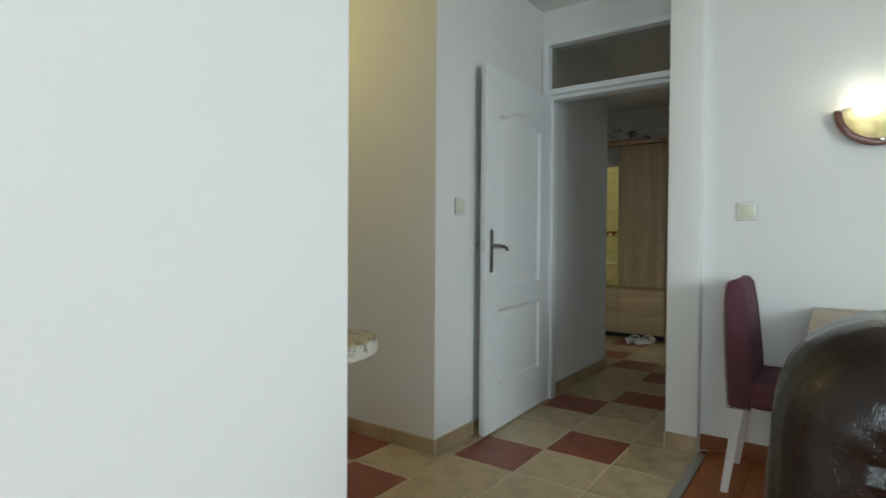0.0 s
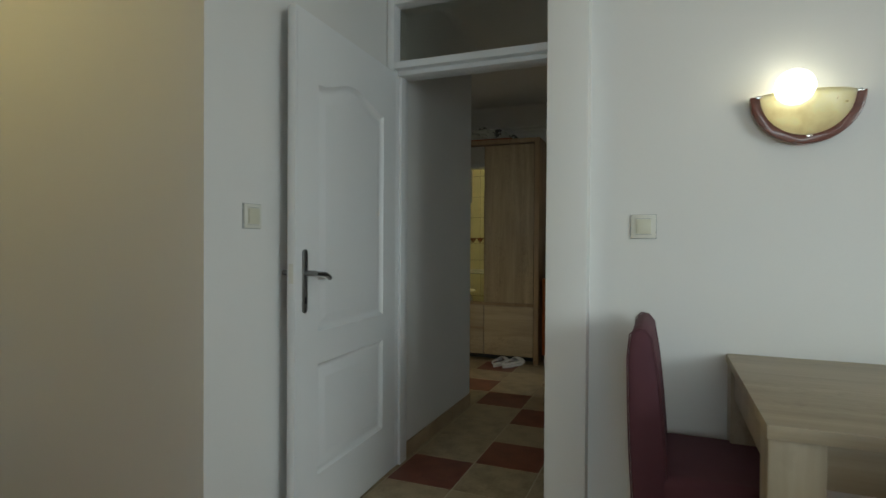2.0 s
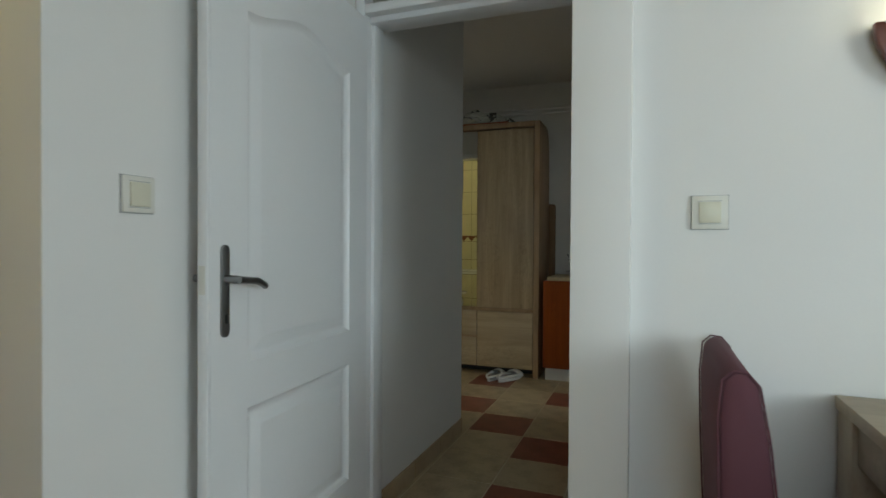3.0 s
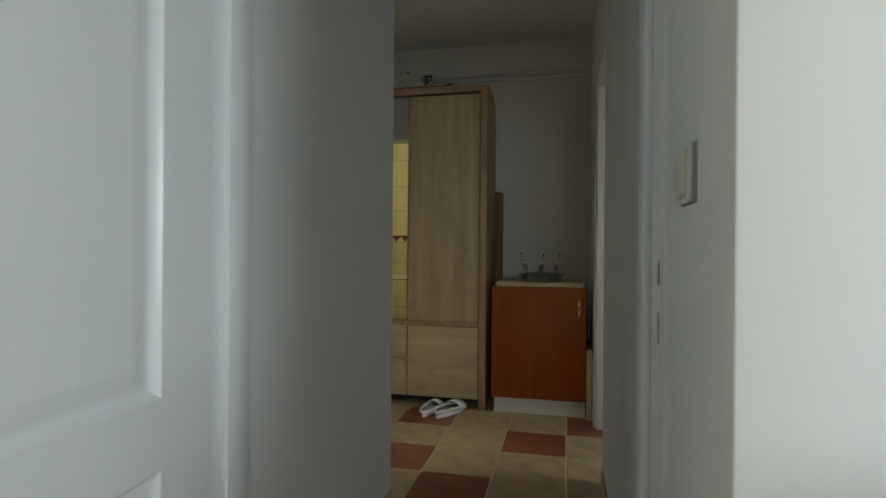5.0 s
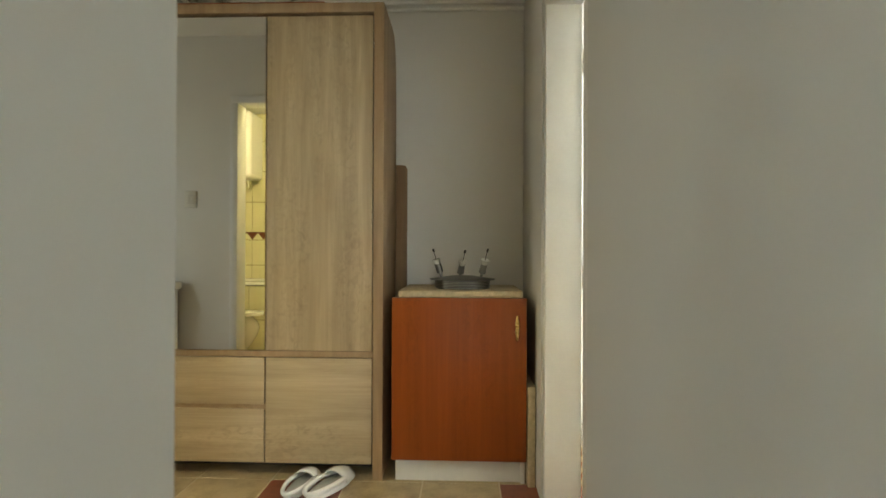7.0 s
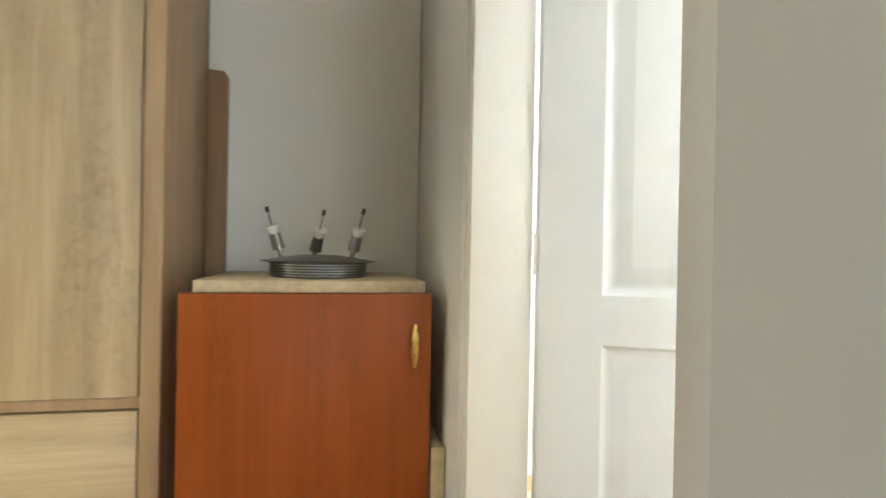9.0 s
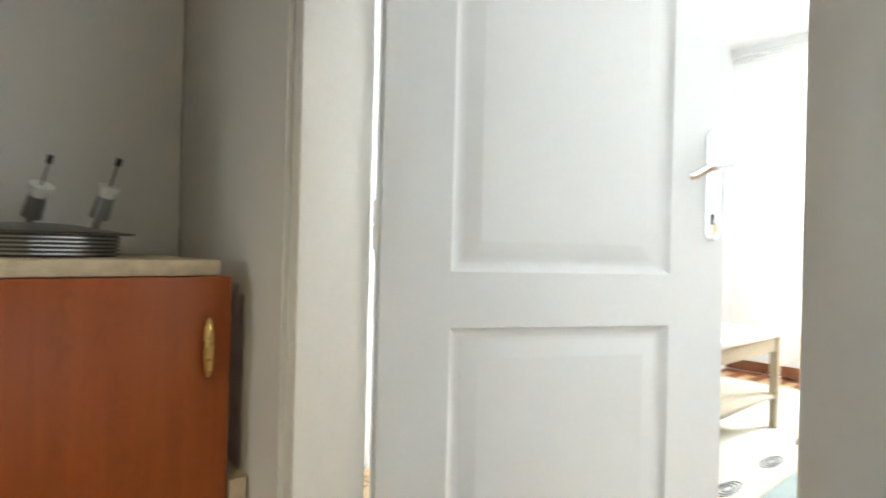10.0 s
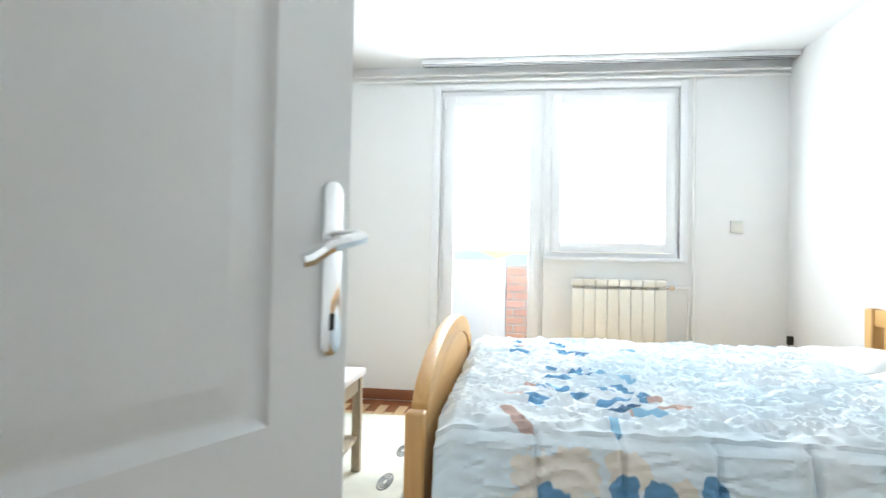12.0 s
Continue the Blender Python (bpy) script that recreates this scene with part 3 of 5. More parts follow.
def panel_door(name, label, w, h, sign, metal, plate_z, lever_z, reach=1.0, droop=0.0, rail=(0.715, 0.825), inset=0.055, half=0.019):
    """A moulded two-panel leaf, hinged at the origin along +x; the side at y = 0 is the one that is seen. sign: where its thickness lies."""
    d = thing(name, label, "door")
    t, m0, m1 = 0.04 * sign, 0.135, w - 0.135
    lo, (mid, up), top = 0.235, rail, h - 0.245
    arch = [(m0 + (m1 - m0) * k / 24, top + 0.06 * (0.5 - 0.5 * math.cos(2 * math.pi * k / 24))) for k in range(25)]
    bm = bmesh.new()
    y0, y1 = min(0, t), max(0, t)
    for a, b, c, e in ((0, m0, 0, h), (m1, w, 0, h), (m0, m1, 0, lo), (m0, m1, mid, up)):
        bmesh_box(bm, a, b, y0, y1, c, e)
    leaf = joined(bm, prism(arch + [(m1, h), (m0, h)], "y", y0, y1))
    for y, out in ((y0, -1), (y1, 1)):
        panel_hole(leaf, [m0, m1], lo, [mid, mid], y, out)
        panel_hole(leaf, [u for u, v in arch], up, [v for u, v in arch], y, out)
    leaf_ob = part("leaf", leaf, LACQUER, d)
    edge = joined(box(w, w + 0.012, y0 + 0.012, y1, 0, h, bevel=0.002), box(w - 0.001, w + 0.0015, y0 + 0.008, y1 - 0.004, lever_z - 0.12, lever_z + 0.08))
    part("rebate", edge, LACQUER, d)
    part("hinge_lip", box(-0.008, 0.0, y0 + 0.006, y0 + 0.020, 0, h, bevel=0.002), LACQUER, d)
    part("lock_face", box(w + 0.012, w + 0.014, y0 + 0.016, y1 - 0.006, lever_z - 0.035, lever_z + 0.035), PLASTICW, d, "steel lock plate on the edge")
    for y, out in ((y0, -1), (y1, 1)):
        hx, r, pz0, pz1 = w - inset, half, plate_z[0], plate_z[1]
        ring = [(hx + r * math.cos(a), pz1 - r + r * math.sin(a)) for a in [math.pi * k / 10 for k in range(11)]]
        ring += [(hx - r * math.cos(a), pz0 + r - r * math.sin(a)) for a in [math.pi * k / 10 for k in range(11)]]
        hnd = part("handle", prism(ring, "y", y, y + out * 0.007, bevel=0.002), metal, d, "handle plate with a bent lever")
        q = y + out * 0.052
        part("lever", joined(cyl((hx, y, lever_z), (hx, q, lever_z), 0.010), tube([(hx + 0.008, q, lever_z), (hx - 0.03 * reach, q, lever_z - 0.3 * droop), (hx - 0.075 * reach, q, lever_z - 0.6 * droop), (hx - 0.115 * reach, q - out * 0.006, lever_z - 0.008 - droop), (hx - 0.128 * reach, q - out * 0.012, lever_z - 0.011 - droop)], 0.0095)), metal, hnd)
        part("keyhole", box(hx - 0.004, hx + 0.004, min(y, y + out * 0.0085), max(y, y + out * 0.0085), pz0 + 0.035, pz0 + 0.058), BLACK, hnd)
    return d


d1 = panel_door("door", "open white moulded two-panel door with a steel handle", 0.828, 1.953, -1, DARKSTEEL, (0.858, 1.090), 1.004, 0.86, 0.012, (0.655, 0.778), 0.045, 0.0145)
d1.matrix_basis = pose(0.045, -0.128, 0.012, 0, 0, math.degrees(math.atan2(-0.83, 0.032)))
d2 = panel_door("door", "half-open white moulded bedroom door with a chrome handle", 0.752, 1.985, 1, CHROME, (0.888, 1.128), 1.050, 0.68, 0.022, (0.707, 0.814), 0.037)
d2.matrix_basis = pose(1.040, 2.215, 0.012, 0, 0, -25.6)


def switch(at, axis, out, label, rockers=1, material=PLASTIC, w=0.082, tall=1.0):
    """A rocker switch on a wall whose outward way is out along axis."""
    s = thing("light_switch", label, "switch", at)
    x, y, z = at

    def slab(a, b, u0, u1, v0, v1, bev):
        lo, hi = sorted((a * out, b * out))
        return box(x + lo, x + hi, y + u0, y + u1, z + v0, z + v1, bevel=bev) if axis == "x" else box(x + u0, x + u1, y + lo, y + hi, z + v0, z + v1, bevel=bev)
    # slightly larger grey slab: the plate's outline shadow put into colour
    part("shadow_rim", slab(0, 0.003, -w / 2 - 0.0015, w / 2 + 0.0015, -w * tall / 2 - 0.0015, w * tall / 2 + 0.0015, 0), SANDALI, s)
    part("plate", slab(0.003, 0.010, -w / 2, w / 2, -w * tall / 2, w * tall / 2, 0.003), PLASTICW, s)
    n = 0.054
    for k in range(rockers):
        a, b = -n / 2 + n * k / rockers, -n / 2 + n * (k + 1) / rockers
        part("rocker", slab(0.010, 0.015, a + 0.001, b - 0.001, -0.027, 0.027, 0.002), material, s)
    # grey strips above and below the rockers paint the shade of the gaps
    for v0 in (-0.0300, 0.0286):
        part("groove_shade", slab(0.009, 0.0105, -n / 2, n / 2, v0, v0 + 0.0014, 0), SANDALI, s)
    return s


switch((-0.012, -1.085, 1.214), "x", 1, "cream rocker light switch beside the open door")
switch((1.211, -0.42, 1.192), "y", -1, "cream rocker light switch on the dining wall", w=0.086)
switch((0.868, -0.31, 1.142), "x", -1, "cream rocker light switch in the reveal", w=0.072)
switch((5.0, 0.10, 1.32), "x", -1, "white light switch on the window wall", material=PLASTICW)
switch((-1.37, 1.035, 1.37), "y", 1, "tall white switch block by the bathroom", rockers=2, material=PLASTICW, w=0.085, tall=1.4)

# ---- living room ----
wl = thing("wall_lamp", "lit half-bowl wall lamp with mahogany rim, marbled glass", "lamp", (1.708, -0.42, 1.54))
cx, cz, R = 1.708, 1.622, 0.163


def arc_rim(r0, r1, y0, y1):
    n = 40
    out = [(cx + r1 * math.cos(math.pi + math.pi * k / n), cz + r1 * math.sin(math.pi + math.pi * k / n)) for k in range(n + 1)]
    inn = [(cx + r0 * math.cos(2 * math.pi - math.pi * k / n), cz + r0 * math.sin(2 * math.pi - math.pi * k / n)) for k in range(n + 1)]
    return prism(out + inn, "y", y0, y1, bevel=0.004)


part("rim", joined(arc_rim(0.133, R, -0.462, -0.438), arc_rim(0.140, R - 0.008, -0.438, -0.42)), LAMRIM, wl, "polished mahogany half ring")
bm = bmesh.new()
bmesh.ops.create_uvsphere(bm, u_segments=48, v_segments=24, radius=0.138)
bmesh.ops.delete(bm, geom=[v for v in bm.verts if v.co.z > 0.004 or v.co.y > 0.004], context="VERTS")
for v in bm.verts:
    v.co = Vector((v.co.x + cx, v.co.y * 0.55 - 0.445, v.co.z + cz))
glass_part = part("bowl", bm, LAMPGLASS, wl, "yellow marbled glass bowl")
sol = glass_part.modifiers.new("wall", "SOLIDIFY")
sol.thickness = 0.004
bm = bmesh.new()
bmesh.ops.create_uvsphere(bm, u_segments=24, v_segments=16, radius=0.058)
bmesh.ops.translate(bm, verts=bm.verts, vec=(cx - 0.042, -0.500, cz + 0.012))
part("bulb", bm, HOTGLASS, wl, "glowing bulb")
for px, pz in ((cx - 0.139, cz - 0.004), (cx + 0.139, cz - 0.004), (cx + 0.005, cz - 0.139)):
    part("clip", box(px - 0.008, px + 0.008, -0.475, -0.455, pz - 0.006, pz + 0.004, bevel=0.002), CHROME, wl)

tb = thing("dining_table", "pale oak laminate dining table against the wall", "table", (2.0, -0.84, 0))
part("tabletop", box(1.485, 2.70, -1.245, -0.435, 0.722, 0.752, bevel=0.002), TABLEW, tb)
for x0, y0 in ((1.489, -1.235), (1.489, -0.545), (2.59, -1.235), (2.59, -0.545)):
    part("leg", box(x0, x0 + 0.105, y0, y0 + 0.10, 0, 0.722, bevel=0.002), TABLEZ, tb)
for a in ((1.594, 2.59, -1.225, -1.205, 0.625, 0.722), (1.594, 2.59, -0.475, -0.455, 0.625, 0.722)):
    part("apron", box(*a, bevel=0.001), TABLEW, tb)
for a in ((1.50, 1.52, -1.135, -0.545, 0.625, 0.722), (2.66, 2.68, -1.135, -0.545, 0.625, 0.722)):
    part("apron", box(*a, bevel=0.001), TABLEW, tb)


def dining_chair(label):
    """A padded chair at the origin that faces +x."""
    c = thing("dining_chair", label, "chair", group="chairs round the table")
    side = [(-0.018, 0.36), (0.062, 0.36), (0.072, 0.47), (0.060, 0.62), (0.045, 0.76), (0.028, 0.86), (0.012, 0.883), (-0.012, 0.886), (-0.030, 0.868), (-0.036, 0.80), (-0.034, 0.68), (-0.028, 0.52)]
    bk = prism(side, "y", -0.205, 0.205, bevel=0.014)
    part("backrest", bk, FABRIC, c)
    for yy in (-0.206, 0.206):
        part("piping", tube([(u - 0.002 if u < 0.02 else u + 0.001, yy * 0.985, v) for u, v in side + side[:1]], 0.002), FABRIC, c)
    st = box(0.055, 0.455, -0.21, 0.21, 0.365, 0.475, bevel=0.028, seg=4)
    for v in st.verts:
        if v.co.z > 0.44:
            v.co.z += 0.012 * (1 - ((v.co.x - 0.255) / 0.22) ** 2) * (1 - (v.co.y / 0.22) ** 2)
    part("seat", st, FABRIC, c)
    for sy in (-1, 1):
        y0 = sy * 0.182
        for (xt, xb) in ((0.022, -0.030), (0.425, 0.425)):
            bm = bmesh.new()
            bmesh_box(bm, -0.019, 0.019, -0.019, 0.019, 0, 0.37)
            for v in bm.verts:
                k = v.co.z / 0.37
                v.co = Vector((v.co.x * (0.72 + 0.28 * k) + xb + (xt - xb) * k ** 0.7, v.co.y * (0.72 + 0.28 * k) + y0, v.co.z))
            bmesh.ops.subdivide_edges(bm, edges=[e for e in bm.edges if abs(e.verts[0].co.z - e.verts[1].co.z) > 0.2], cuts=3)
            part("leg", bm, WHITEW, c, "white painted leg")
    return c


ch = dining_chair("plum upholstered dining chair with white legs beside the table")
ch.matrix_basis = pose(1.224, -0.698, 0)
ch2 = copy_thing(ch, pose(1.955, -1.315, 0, 0, 0, 90))
ch2["label"] = "plum upholstered dining chair with its back to the room"

ac = thing("armchair", "cracked dark brown leather armchair with a plump back", "armchair", (1.9, -2.3, 0))


def cushion(x0, x1, y0, y1, z0, z1, r, amp, seedy, cuts=5, tufts=(), fine=0.03):
    bm = bmesh.new()
    bmesh_box(bm, x0, x1, y0, y1, z0, z1, bevel=r, seg=6)
    bmesh.ops.subdivide_edges(bm, edges=[e for e in bm.edges if e.calc_length() > 0.05], cuts=cuts, use_grid_fill=True)
    bmesh.ops.subdivide_edges(bm, edges=[e for e in bm.edges if e.calc_length() > fine], cuts=1, use_grid_fill=True)
    if fine < 0.02:
        bmesh.ops.subdivide_edges(bm, edges=[e for e in bm.edges if e.calc_length() > fine], cuts=1, use_grid_fill=True)
    c = Vector(((x0 + x1) / 2, (y0 + y1) / 2, (z0 + z1) / 2))
    bm.normal_update()
    for v in bm.verts:
        n = noise.noise(v.co * 5 + Vector((seedy, 0, 0))) + 0.5 * noise.noise(v.co * 13 + Vector((seedy, 3, 0)))
        crease = abs(noise.noise(Vector((v.co.x * 7 + v.co.z * 6, v.co.y * 7 - v.co.z * 5, seedy))))
        low = max(0.0, min(1.0, (0.72 - v.co.z) / 0.3))
        fold = 1 - abs(noise.noise(Vector(((v.co.x - v.co.z * 0.7) * 9, v.co.y * 4, v.co.z * 3 + seedy)))) * 2.2
        pull = 0.0
        for tx, tz in tufts:
            # deep folds that run together at a stitched point on the outer side
            dx, dz = v.co.x - tx, v.co.z - tz
            far = math.hypot(dx, dz)
            turn = math.atan2(dz, dx) + 0.5 * noise.noise(v.co * 6 + Vector((tx, 0, 0)))
            ridge = 1 - 1.6 * abs(math.sin(turn * 4.5 + 0.8)) ** 0.7
            outer = max(0.0, min(1.0, (y0 + 0.16 - v.co.y) / 0.10))
            under = max(0.0, min(1.0, (tz + 0.055 - v.co.z) / 0.06))
            side = max(0.0, min(1.0, (v.co.x - x0 - 0.01) / 0.09, (x1 - 0.01 - v.co.x) / 0.09))
            pull += outer * (under * side * 0.020 * ridge * math.exp(-((far - 0.11) / 0.11) ** 2) - 0.03 * side * math.exp(-(far / 0.055) ** 2))
        v.co += v.normal * (pull + amp * n + (0 if tufts else amp * 1.6 * low * max(0, fold) ** 2 - amp * 2.2 * low * max(0, 0.25 - crease) * 4))
    return bm


part("backrest", cushion(1.487, 2.42, -2.785, -2.38, 0.10, 0.959, 0.128, 0.009, 1.0, 7, ((1.62, 0.815), (1.94, 0.815), (2.265, 0.815)), 0.012), LEATHER, ac)
part("seat", cushion(1.72, 2.18, -2.42, -1.82, 0.12, 0.46, 0.06, 0.006, 2.0, 3), LEATHER, ac)
part("armrest", cushion(1.49, 1.74, -2.46, -1.80, 0.10, 0.60, 0.09, 0.008, 3.0, 4), LEATHER, ac)
part("armrest", cushion(2.16, 2.41, -2.46, -1.80, 0.10, 0.60, 0.09, 0.008, 4.0, 4), LEATHER, ac)
for fx, fy in ((1.56, -2.66), (1.56, -1.90), (2.33, -2.66), (2.33, -1.90)):
    part("foot", cyl((fx, fy, 0), (fx, fy, 0.12), 0.022, 0.028), BLACK, ac)

# ---- kitchen ----
kc = thing("bar_counter", "speckled granite-look counter with rounded end, orange base", "counter", (0.2, -2.62, 0))
end = [(0.60 + 0.115 * math.sin(math.pi * k / 16), -2.62 + 0.205 * math.cos(math.pi * k / 16)) for k in range(17)]
part("worktop", prism([(-1.0, -2.415)] + end + [(-1.0, -2.825)], "z", 0.775, 0.815, bevel=0.004), GRANITE, kc)
strip = [(0.60 + 0.1165 * math.sin(math.pi * k / 16), -2.62 + 0.2065 * math.cos(math.pi * k / 16)) for k in range(17)]
inner = [(0.60 + 0.1145 * math.sin(math.pi * k / 16), -2.62 + 0.2045 * math.cos(math.pi * k / 16)) for k in range(17)]
part("edge_strip", prism([(-1.0, -2.4135)] + strip + [(-1.0, -2.8265), (-1.0, -2.8245)] + inner[::-1] + [(-1.0, -2.4155)], "z", 0.779, 0.811), GRANITE_E, kc, "pale speckled edge strip")
part("base_panel", box(-0.95, 0.52, -2.80, -2.55, 0, 0.775, bevel=0.002), RED, kc, "orange-red base panel")
wt = thing("kitchen_worktop", "beige worktop along the kitchen wall", "worktop", (-1.5, -1.9, 0))
part("slab", box(-1.75, -1.306, -2.60, -1.291, 0.858, 0.895, bevel=0.004), STONE, wt)
part("support", box(-1.74, -1.40, -1.315, -1.295, 0, 0.858), STONE, wt)
fr = thing("fridge", "white under-counter fridge below the worktop", "fridge", (-1.5, -1.62, 0))
part("body", box(-1.73, -1.40, -1.90, -1.335, 0.02, 0.83, bevel=0.004), ENAMEL, fr)
fdoor = part("door", box(-1.40, -1.363, -1.90, -1.335, 0.06, 0.775, bevel=0.006), ENAMEL, fr)
part("top_trim", box(-1.405, -1.358, -1.90, -1.335, 0.785, 0.83, bevel=0.006), ENAMEL, fr)
part("handle", box(-1.363, -1.358, -1.70, -1.62, 0.70, 0.712, bevel=0.001, seg=1), STEEL, fdoor)
bc = thing("base_cabinet", "white kitchen base cabinet beside the fridge", "cabinet", (-1.5, -2.25, 0))
part("body", box(-1.73, -1.40, -2.58, -1.92, 0.0, 0.858), ENAMEL, bc)
part("door", box(-1.40, -1.38, -2.575, -1.925, 0.1, 0.85, bevel=0.003), ENAMEL, bc)
bs = structure("backsplash", joined(box(-1.75, -1.383, -1.294, -1.29, 0.895, 1.435), box(-1.75, -1.746, -2.6, -1.294, 0.895, 1.435)), KGROUT, "sand-coloured tiled backsplash with dark joints", "backsplash")
for r in range(6):
    z0 = 0.897 + r * 0.0895
    for c in range(2):
        part("tile", box(-1.744 + c * 0.1805, -1.744 + (c + 1) * 0.1805 - 0.001, -1.30, -1.293, z0, z0 + 0.0855, bevel=0.002, seg=1), KTILE, bs)
    for c in range(7):
        part("tile", box(-1.747, -1.740, -1.302 - (c + 1) * 0.18, -1.303 - c * 0.18, z0, z0 + 0.0855, bevel=0.002, seg=1), KTILE, bs)
part("edge_trim", box(-1.383, -1.372, -1.300, -1.290, 0.895, 1.437, bevel=0.002), PLASTICW, bs, "cream plastic edge trim")
uc = thing("wall_cabinet", "brown kitchen wall cabinet above the worktop", "cabinet", (-1.6, -2.0, 2.1))
part("body", box(-1.75, -1.42, -2.60, -1.55, 2.13, H - 0.002, bevel=0.002), BOARD, uc)
part("door", box(-1.42, -1.40, -2.60, -1.55, 2.14, H - 0.004, bevel=0.002), BOARD, uc)

# ---- hall ----
wd = thing("wardrobe", "tall oak-look wardrobe with mirror door and drawers", "wardrobe", (-0.54, 2.66, 0))
top_side = [(2.440, 0.0), (2.880, 0.0), (2.880, 1.80), (2.870, 1.95), (2.84, 2.04), (2.79, 2.095), (2.72, 2.108), (2.440, 2.108)]
part("side_panel", prism(top_side, "x", 0.168, 0.212, bevel=0.003), OAKP, wd)
part("side_panel", prism(top_side, "x", -1.32, -1.276, bevel=0.003), OAKP, wd)
part("top_panel", box(-1.276, 0.168, 2.440, 2.79, 2.066, 2.108, bevel=0.002), OAKP, wd)
part("back_panel", box(-1.276, 0.168, 2.86, 2.872, 0.06, 2.06), OAKP, wd)
part("shelf", box(-1.276, 0.168, 2.456, 2.86, 0.538, 0.563), OAKP, wd)
part("bottom", box(-1.276, 0.168, 2.47, 2.86, 0.085, 0.10), OAKP, wd)
part("rail", box(-1.276, -0.311, 2.4555, 2.468, 0.296, 0.334), OAKP, wd)
# black board set back here: darkness of the void underneath put into colour
part("plinth", box(-1.276, 0.168, 2.60, 2.612, 0.0, 0.085), BLACK, wd)
part("door", box(-0.311, 0.163, 2.446, 2.465, 0.566, 2.052, bevel=0.0015), OAK, wd)
mdoor = part("door", box(-0.792, -0.316, 2.450, 2.466, 0.566, 2.052, bevel=0.0015), OAK, wd)
part("mirror", box(-0.791, -0.317, 2.446, 2.450, 0.568, 2.050), MIRROR, mdoor, "full-length mirror", smooth=False)
part("door", box(-1.272, -0.797, 2.446, 2.465, 0.566, 2.052, bevel=0.0015), OAK, wd)
part("drawer", box(-0.311, 0.163, 2.446, 2.465, 0.068, 0.534, bevel=0.002), OAKX, wd)
for x0 in (-0.797 + 0.005, -1.272):
    part("drawer", box(x0, x0 + 0.474, 2.446, 2.465, 0.325, 0.534, bevel=0.002), OAKX, wd)
    part("drawer", box(x0, x0 + 0.474, 2.446, 2.465, 0.068, 0.305, bevel=0.002), OAKX, wd)

tray = tagged(link("board", box(-1.1, -0.06, 2.46, 2.76, 2.109, 2.123, bevel=0.002), CHERRY), "thin cherry-red board lying on the wardrobe", "board")
bm = bmesh.new()
bmesh.ops.create_icosphere(bm, subdivisions=5, radius=1.0)
for v in bm.verts:
    q = v.co.copy()
    k = 1 + 0.30 * noise.noise(q * 2.3) + 0.16 * noise.noise(q * 6.0) - 0.12 * abs(noise.noise(q * 9.0))
    v.co = Vector((-0.36 + q.x * 0.285 * k, 2.61 + q.y * 0.13 * k, max(2.1235, 2.165 + q.z * 0.085 * k - 0.03 * abs(q.x) + 0.012 * noise.noise(q * 14.0))))
tagged(link("plastic_bag", bm, BAG), "crumpled grey printed plastic bag on the wardrobe", "bag")
bm = bmesh.new()
bmesh.ops.create_icosphere(bm, subdivisions=4, radius=1.0)
for v in bm.verts:
    q = v.co.copy()
    k = 1 + 0.30 * noise.noise(q * 2.7 + Vector((5, 0, 0))) + 0.14 * noise.noise(q * 7.0)
    v.co = Vector((-0.84 + q.x * 0.19 * k, 2.60 + q.y * 0.12 * k, max(2.1235, 2.17 + q.z * 0.08 * k)))
tagged(link("plastic_bag", bm, BAG), "crumpled grey plastic bag beside a larger one", "bag")

cb = thing("base_cabinet", "cherry-red kitchen base cabinet with a brass handle", "cabinet", (0.546, 2.63, 0))
part("body", box(0.262, 0.832, 2.42, 2.86, 0.105, 0.806), CHERRY, cb)
cdoor = part("door", box(0.257, 0.837, 2.40, 2.418, 0.108, 0.808, bevel=0.0015), CHERRY, cb)
part("plinth", box(0.268, 0.815, 2.455, 2.472, 0.0, 0.105, bevel=0.001), WHITEW, cb, "scuffed white plinth")
part("foot", box(0.815, 0.835, 2.44, 2.458, 0.0, 0.105), WHITEW, cb)
bm = bmesh.new()
bmesh.ops.create_uvsphere(bm, u_segments=16, v_segments=16, radius=1.0)
for v in bm.verts:
    v.co = Vector((0.795 + v.co.x * 0.0085, 2.386 + v.co.y * 0.007, 0.683 + v.co.z * 0.054))
part("handle", joined(bm, cyl((0.795, 2.388, 0.715), (0.795, 2.401, 0.715), 0.004), cyl((0.795, 2.388, 0.651), (0.795, 2.401, 0.651), 0.004)), BRASS, cdoor, "slim brass handle")
top = link("board", box(0.283, 0.822, 2.415, 2.86, 0.8085, 0.838, bevel=0.004), CHIPB)
tagged(top, "raw chipboard panel lying on the cherry cabinet", "board")

tagged(link("board", box(0.842, 0.876, 2.40, 2.86, 0.0, 0.43, bevel=0.003), CHIPB), "raw chipboard offcut standing beside the cherry cabinet", "board")
sp = thing("spotlight_bar", "round brushed-steel ceiling spotlight with three bulbs, lying upturned", "spotlight", (0.56, 2.60, 0.838))
sx, sy, sz = 0.56, 2.60, 0.8385
drum = cyl((sx, sy, sz), (sx, sy, sz + 0.040), 0.122, 0.128, 48)
for k in range(5):
    part("rib", cyl((sx, sy, sz + 0.004 + k * 0.007), (sx, sy, sz + 0.007 + k * 0.007), 0.1295, None, 48), DARKSTEEL, sp)
part("base", drum, BLACKSTEEL, sp)
part("dish", joined(cyl((sx, sy, sz + 0.040), (sx, sy, sz + 0.043), 0.150, 0.154, 48), cyl((sx, sy, sz + 0.043), (sx, sy, sz + 0.058), 0.149, 0.05, 48)), GUNMETAL, sp)
